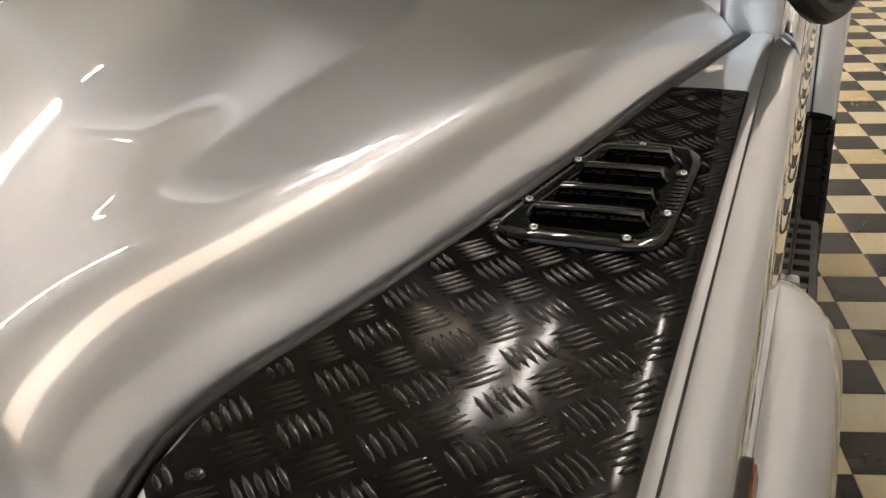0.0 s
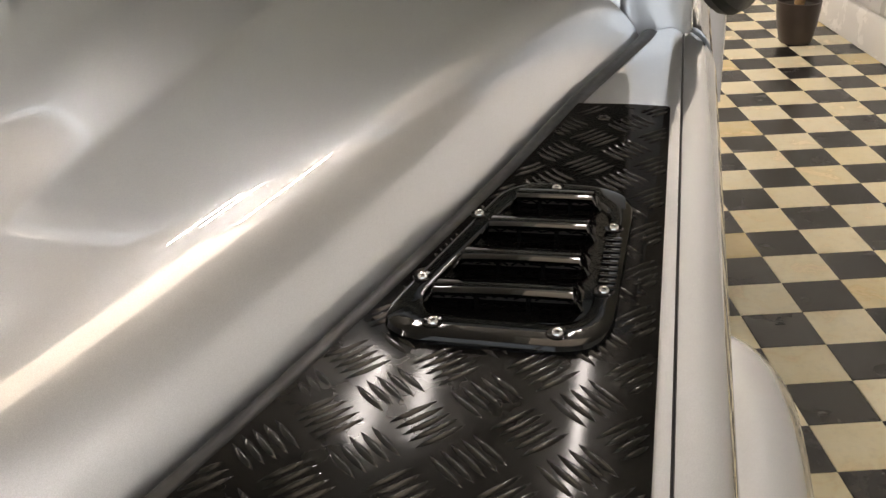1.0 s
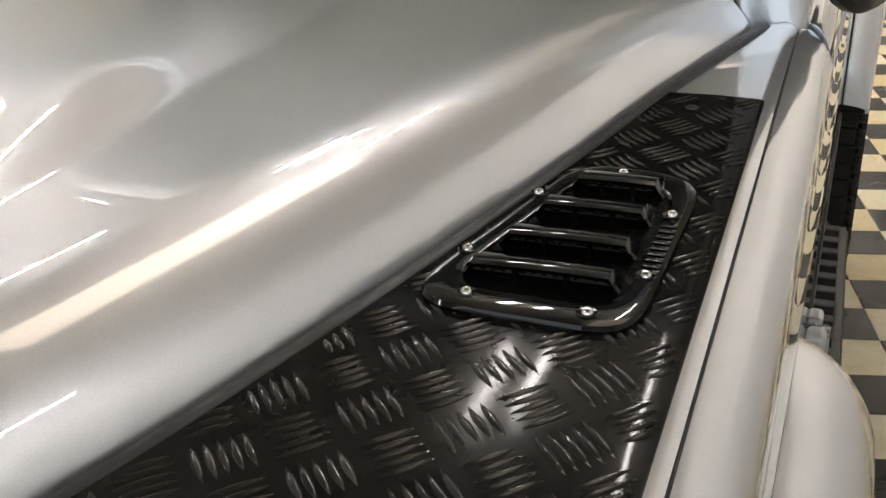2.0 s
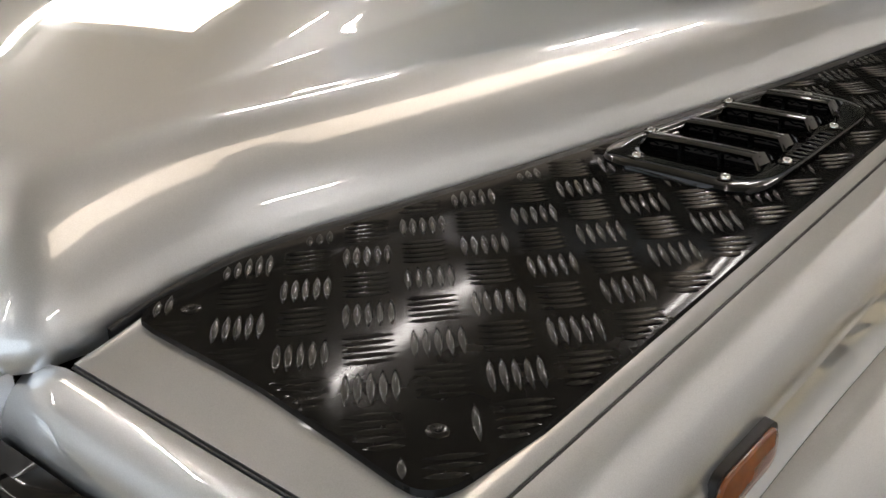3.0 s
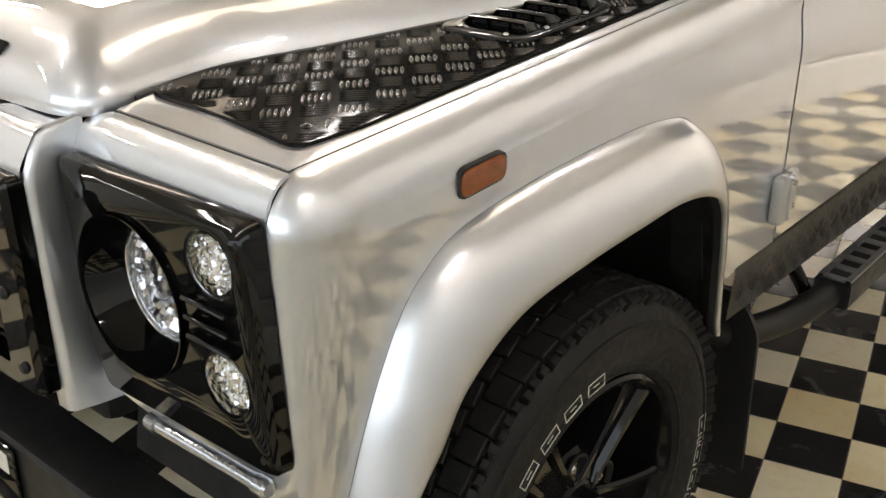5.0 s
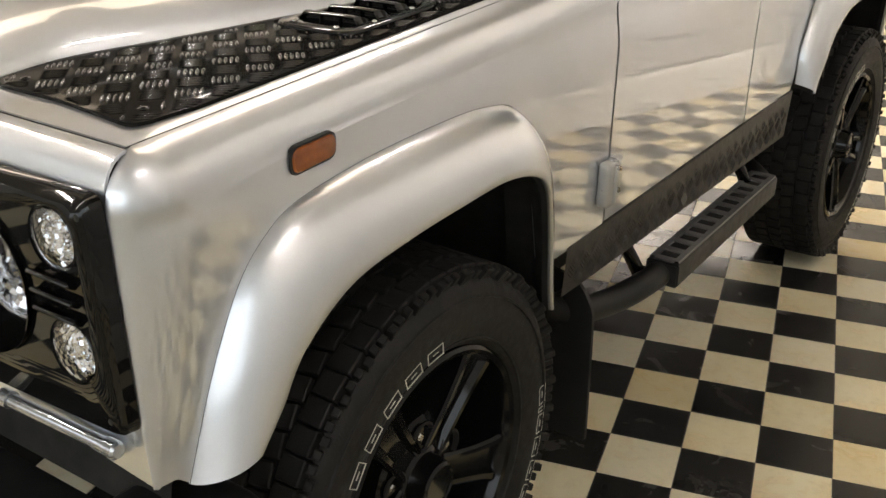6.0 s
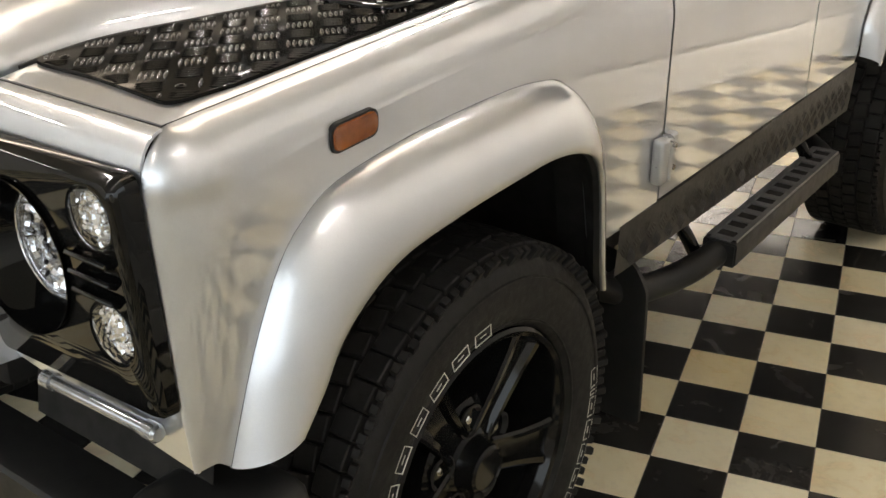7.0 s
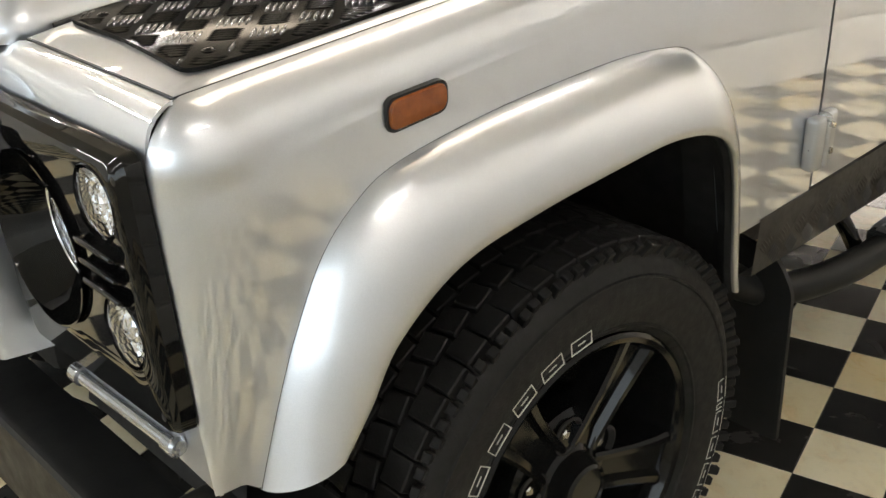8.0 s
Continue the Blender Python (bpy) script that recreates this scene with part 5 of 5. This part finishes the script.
def cabin():
    def pane(name, rows, d=0.004):
        ob = part(name, thicken(grid_bm(rows), d), CLEARGLASS, car, "clear window glass", smooth=False)
        ob.visible_shadow = False
        return ob

    bm = bmesh.new()
    # scuttle behind the bonnet, up to the windscreen
    rows = [[(x, y, z) for x in np.linspace(-0.768, 0.768, 25)] for y, z in ((0.572, 1.12), (0.574, 1.215), (0.580, 1.236), (0.592, 1.246), (0.66, 1.262), (0.675, 1.28))]
    grid_bm(rows, bm)
    thicken(bm, 0.004)
    part("scuttle", bm, SILVER, car, "silver scuttle panel under the windscreen", sharp=0.8)
    glass_y = lambda z: 0.665 + 0.16 * (z - 1.27) / 0.5
    for side in (1, -1):
        bm = pipe(bmesh.new(), [(side * 0.745, glass_y(1.24), 1.24), (side * 0.70, glass_y(1.80), 1.80)], 0.032, 12)
        part("windscreen_pillar", bm, SILVER, car)
        frame_rows = [[(side * (x_side(y) - 0.050), y, 1.1875), (side * (x_side(y) - 0.056), y, 1.193), (side * (x_side(y) - 0.058), y, 1.235), (side * (x_side(y) - 0.070), y, 1.24)] for y in (0.575, 0.58, 1.0, 1.39)]
        part("door_frame", grid_bm(frame_rows), SILVER, car, "silver door frame below the window", sharp=0.5)
        part("pillar_foot", box(bmesh.new(), side * 0.735 - 0.042, side * 0.735 + 0.042, 0.567, 0.66, 1.05, 1.46, 0.012, 3), SILVER, car, "silver foot of the windscreen pillar")
        pane("door_window", [[(side * 0.765, 0.66, 1.238), (side * 0.760, 1.39, 1.238)], [(side * 0.715, 0.82, 1.78), (side * 0.72, 1.39, 1.78)]])
        pane("rear_window", [[(side * 0.785, 1.46, 1.215), (side * 0.785, 2.84, 1.215)], [(side * 0.72, 1.46, 1.78), (side * 0.72, 2.82, 1.78)]])
        part("middle_pillar", box(bmesh.new(), side * 0.75 - 0.045, side * 0.75 + 0.045, 1.385, 1.465, 1.20, 1.80, 0.01), SILVER, car)
        # mirror on its arm
        mi = new("door_mirror")
        mi.parent = car
        tagged(mi, "black door mirror on a short arm")
        part("mirror_shell", box(bmesh.new(), side * 0.865 - 0.075, side * 0.865 + 0.075, 0.82, 0.89, 1.225, 1.46, 0.014, 3), SATIN, mi)
        part("mirror_glass", box(bmesh.new(), side * 0.865 - 0.06, side * 0.865 + 0.06, 0.890, 0.894, 1.25, 1.44, 0.001), CHROME, mi)
        part("mirror_arm", pipe(bmesh.new(), spline([(side * 0.79, 0.62, 1.24), (side * 0.82, 0.68, 1.20), (side * 0.85, 0.78, 1.20), (side * 0.88, 0.83, 1.25)], 12), 0.02, 10), SATIN, mi)
    pane("windscreen", [[(-0.73, glass_y(1.27), 1.27), (0.73, glass_y(1.27), 1.27)], [(-0.69, glass_y(1.80), 1.80), (0.69, glass_y(1.80), 1.80)]])
    part("windscreen_seal", pipe(bmesh.new(), [(-0.74, glass_y(1.268) - 0.004, 1.272), (0.74, glass_y(1.268) - 0.004, 1.272)], 0.011, 8), SATIN, car)
    part("roof", box(bmesh.new(), -0.76, 0.76, 0.80, 2.87, 1.79, 1.90, 0.05, 4), SILVER, car)
    pane("rear_screen", [[(-0.78, 2.85, 1.20), (0.78, 2.85, 1.20)], [(-0.72, 2.83, 1.80), (0.72, 2.83, 1.80)]])
    # unseen; added pale so that the windscreen looks bright in the bonnet
    part("headlining", box(bmesh.new(), -0.70, 0.70, 0.86, 2.80, 1.772, 1.788, 0.004), CREAM, car, "cream headlining under the roof")
    part("dashboard", box(bmesh.new(), -0.72, 0.72, 0.70, 0.86, 1.10, 1.25, 0.02, 2), FLAP, car, "black dashboard")


cabin()


def repeater():
    """The amber side lamp on the wing."""
    y0, y1, z0, z1, xr = -0.331, -0.249, 1.039, 1.076, S - 0.0115

    def outline(g):
        return rounded([(y0 - g, z0 - g - 0.002), (y1 + g, z0 - g + 0.004), (y1 + g, z1 + g), (y0 - g, z1 + g - 0.004)], 0.014)
    for side in (1, -1):
        bm = bmesh.new()
        a = [bm.verts.new((side * (xr - 0.008), y, z)) for y, z in outline(0.0026)]
        b = [bm.verts.new((side * (xr + 0.0075), y, z)) for y, z in outline(0.0014)]
        n = len(a)
        bm.faces.new(b)
        for i in range(n):
            bm.faces.new((a[i], a[(i + 1) % n], b[(i + 1) % n], b[i]))
        rim = part("repeater_lamp", bm, SATIN, car, "amber side repeater lamp in a black rubber rim")
        bm = bmesh.new()
        loops = [[bm.verts.new((side * (xr + h), y, z)) for y, z in outline(g)] for g, h in ((-0.0010, 0.0065), (-0.0014, 0.0088), (-0.0028, 0.0104), (-0.0045, 0.0106), (-0.007, 0.0112), (-0.011, 0.0122))]
        for p, q in zip(loops, loops[1:]):
            for i in range(n):
                bm.faces.new((p[i], p[(i + 1) % n], q[(i + 1) % n], q[i]))
        bm.faces.new(loops[-1])
        part("amber_lens", bm, AMBER, rim, "orange ribbed lens", sharp=0.4)


repeater()


# ---- plant by the wall ----
def plant():
    x, y = 1.333, 4.95
    p = thing("potted_plant", "palm in a round brown pot beside the wall", "potted plant", at=(x, y, 0.0))
    part("pot", lathe(bmesh.new(), [(0.0, 0.004), (0.072, 0.004), (0.080, 0.012), (0.098, 0.09), (0.108, 0.17), (0.110, 0.20), (0.112, 0.215), (0.104, 0.217), (0.102, 0.19), (0.0, 0.188)], 40), POT, p, "dark brown glazed pot")
    part("soil", lathe(bmesh.new(), [(0.0, 0.197), (0.06, 0.196), (0.1025, 0.190)], 28), SOIL, p)
    rnd = random.Random(2)
    part("stem", pipe(bmesh.new(), spline([(0, 0, 0.15), (0.012, 0.0, 0.45), (-0.005, 0.01, 0.8), (0.0, 0.0, 1.05)], 24), 0.026, 12), BARK, p, "brown woody stem")
    for k in range(16):
        t = 2 * math.pi * k / 16 + rnd.random() * 0.3
        L, lift = rnd.uniform(0.35, 0.55), rnd.uniform(0.1, 0.55)
        rows = []
        for j in range(9):
            s = j / 8
            r, z = L * s, 1.03 + lift * s - 0.65 * s * s
            w = 0.02 * math.sin(math.pi * (0.08 + 0.92 * s)) + 0.001
            c, sn = math.cos(t), math.sin(t)
            rows.append([(r * c - w * sn * q, r * sn + w * c * q, z - 0.008 * abs(q)) for q in (-1, 0, 1)])
        bm = grid_bm(rows)
        thicken(bm, 0.0012)
        part("leaf", bm, LEAF, p)


plant()


# ---- floor tiles, last ----
def tiles(floor):
    g = 0.0008
    h = TILE / 2 - g

    def tile_data(cx, cy, rot=True):
        c, s = math.cos(TILE_TURN), math.sin(TILE_TURN)
        vs, fs = [], []
        for r, z in ((h, -0.004), (h, -0.0009), (h - 0.0011, 0.0)):
            for a, b in ((-r, -r), (r, -r), (r, r), (-r, r)):
                vs.append((cx + a * c - b * s, cy + a * s + b * c, z))
        for k in (0, 4):
            for i in range(4):
                fs.append((k + i, k + (i + 1) % 4, k + 4 + (i + 1) % 4, k + 4 + i))
        fs.append((8, 9, 10, 11))
        return vs, fs
    mats = {0: (tile_mat("ivory_tile", False), tile_mat("ivory_tile_far", False, False)), 1: (tile_mat("black_tile", True), tile_mat("black_tile_far", True, False))}
    near = {}
    for kind, name in ((0, "ivory_tile"), (1, "black_tile")):
        vs, fs = tile_data(0, 0)
        me = bpy.data.meshes.new(name)
        me.from_pydata(vs, [], fs)
        me.materials.append(mats[kind][0])
        near[kind] = (name, me)
    far = {0: ([], []), 1: ([], [])}
    count = 0
    cells = []
    for i in range(-41, 13):
        for j in range(-31, 48):
            u, v = (i + 0.5) * TILE, (j + 0.5) * TILE
            if u > 1.93 + h or u < -6.5 - h or v < -4.6 - h or v > 8.3 + h:
                continue
            x, y = floor_xy(u, v)
            pick = math.hypot((x - 1.25) / 0.75, (y - 1.35) / 2.1) if x > 0.55 else 9.0
            cells.append((pick, i, j, x, y))
    cells.sort()
    for k, (pick, i, j, x, y) in enumerate(cells):
        kind = (i + j) % 2
        if k < 290:
            name, me = near[kind]
            share(name, me, floor, Matrix.Translation((x, y, 0)))
        else:
            vs, fs = tile_data(x, y)
            V, F = far[kind]
            n = len(V)
            V += vs
            F += [tuple(n + q for q in f) for f in fs]
    for kind, name in ((0, "ivory_tiles"), (1, "black_tiles")):
        me = bpy.data.meshes.new(name)
        me.from_pydata(far[kind][0], [], far[kind][1])
        me.materials.append(mats[kind][1])
        ob = new(name, me)
        ob.parent = floor
        tagged(ob, kind="stuff")


tiles(floor)
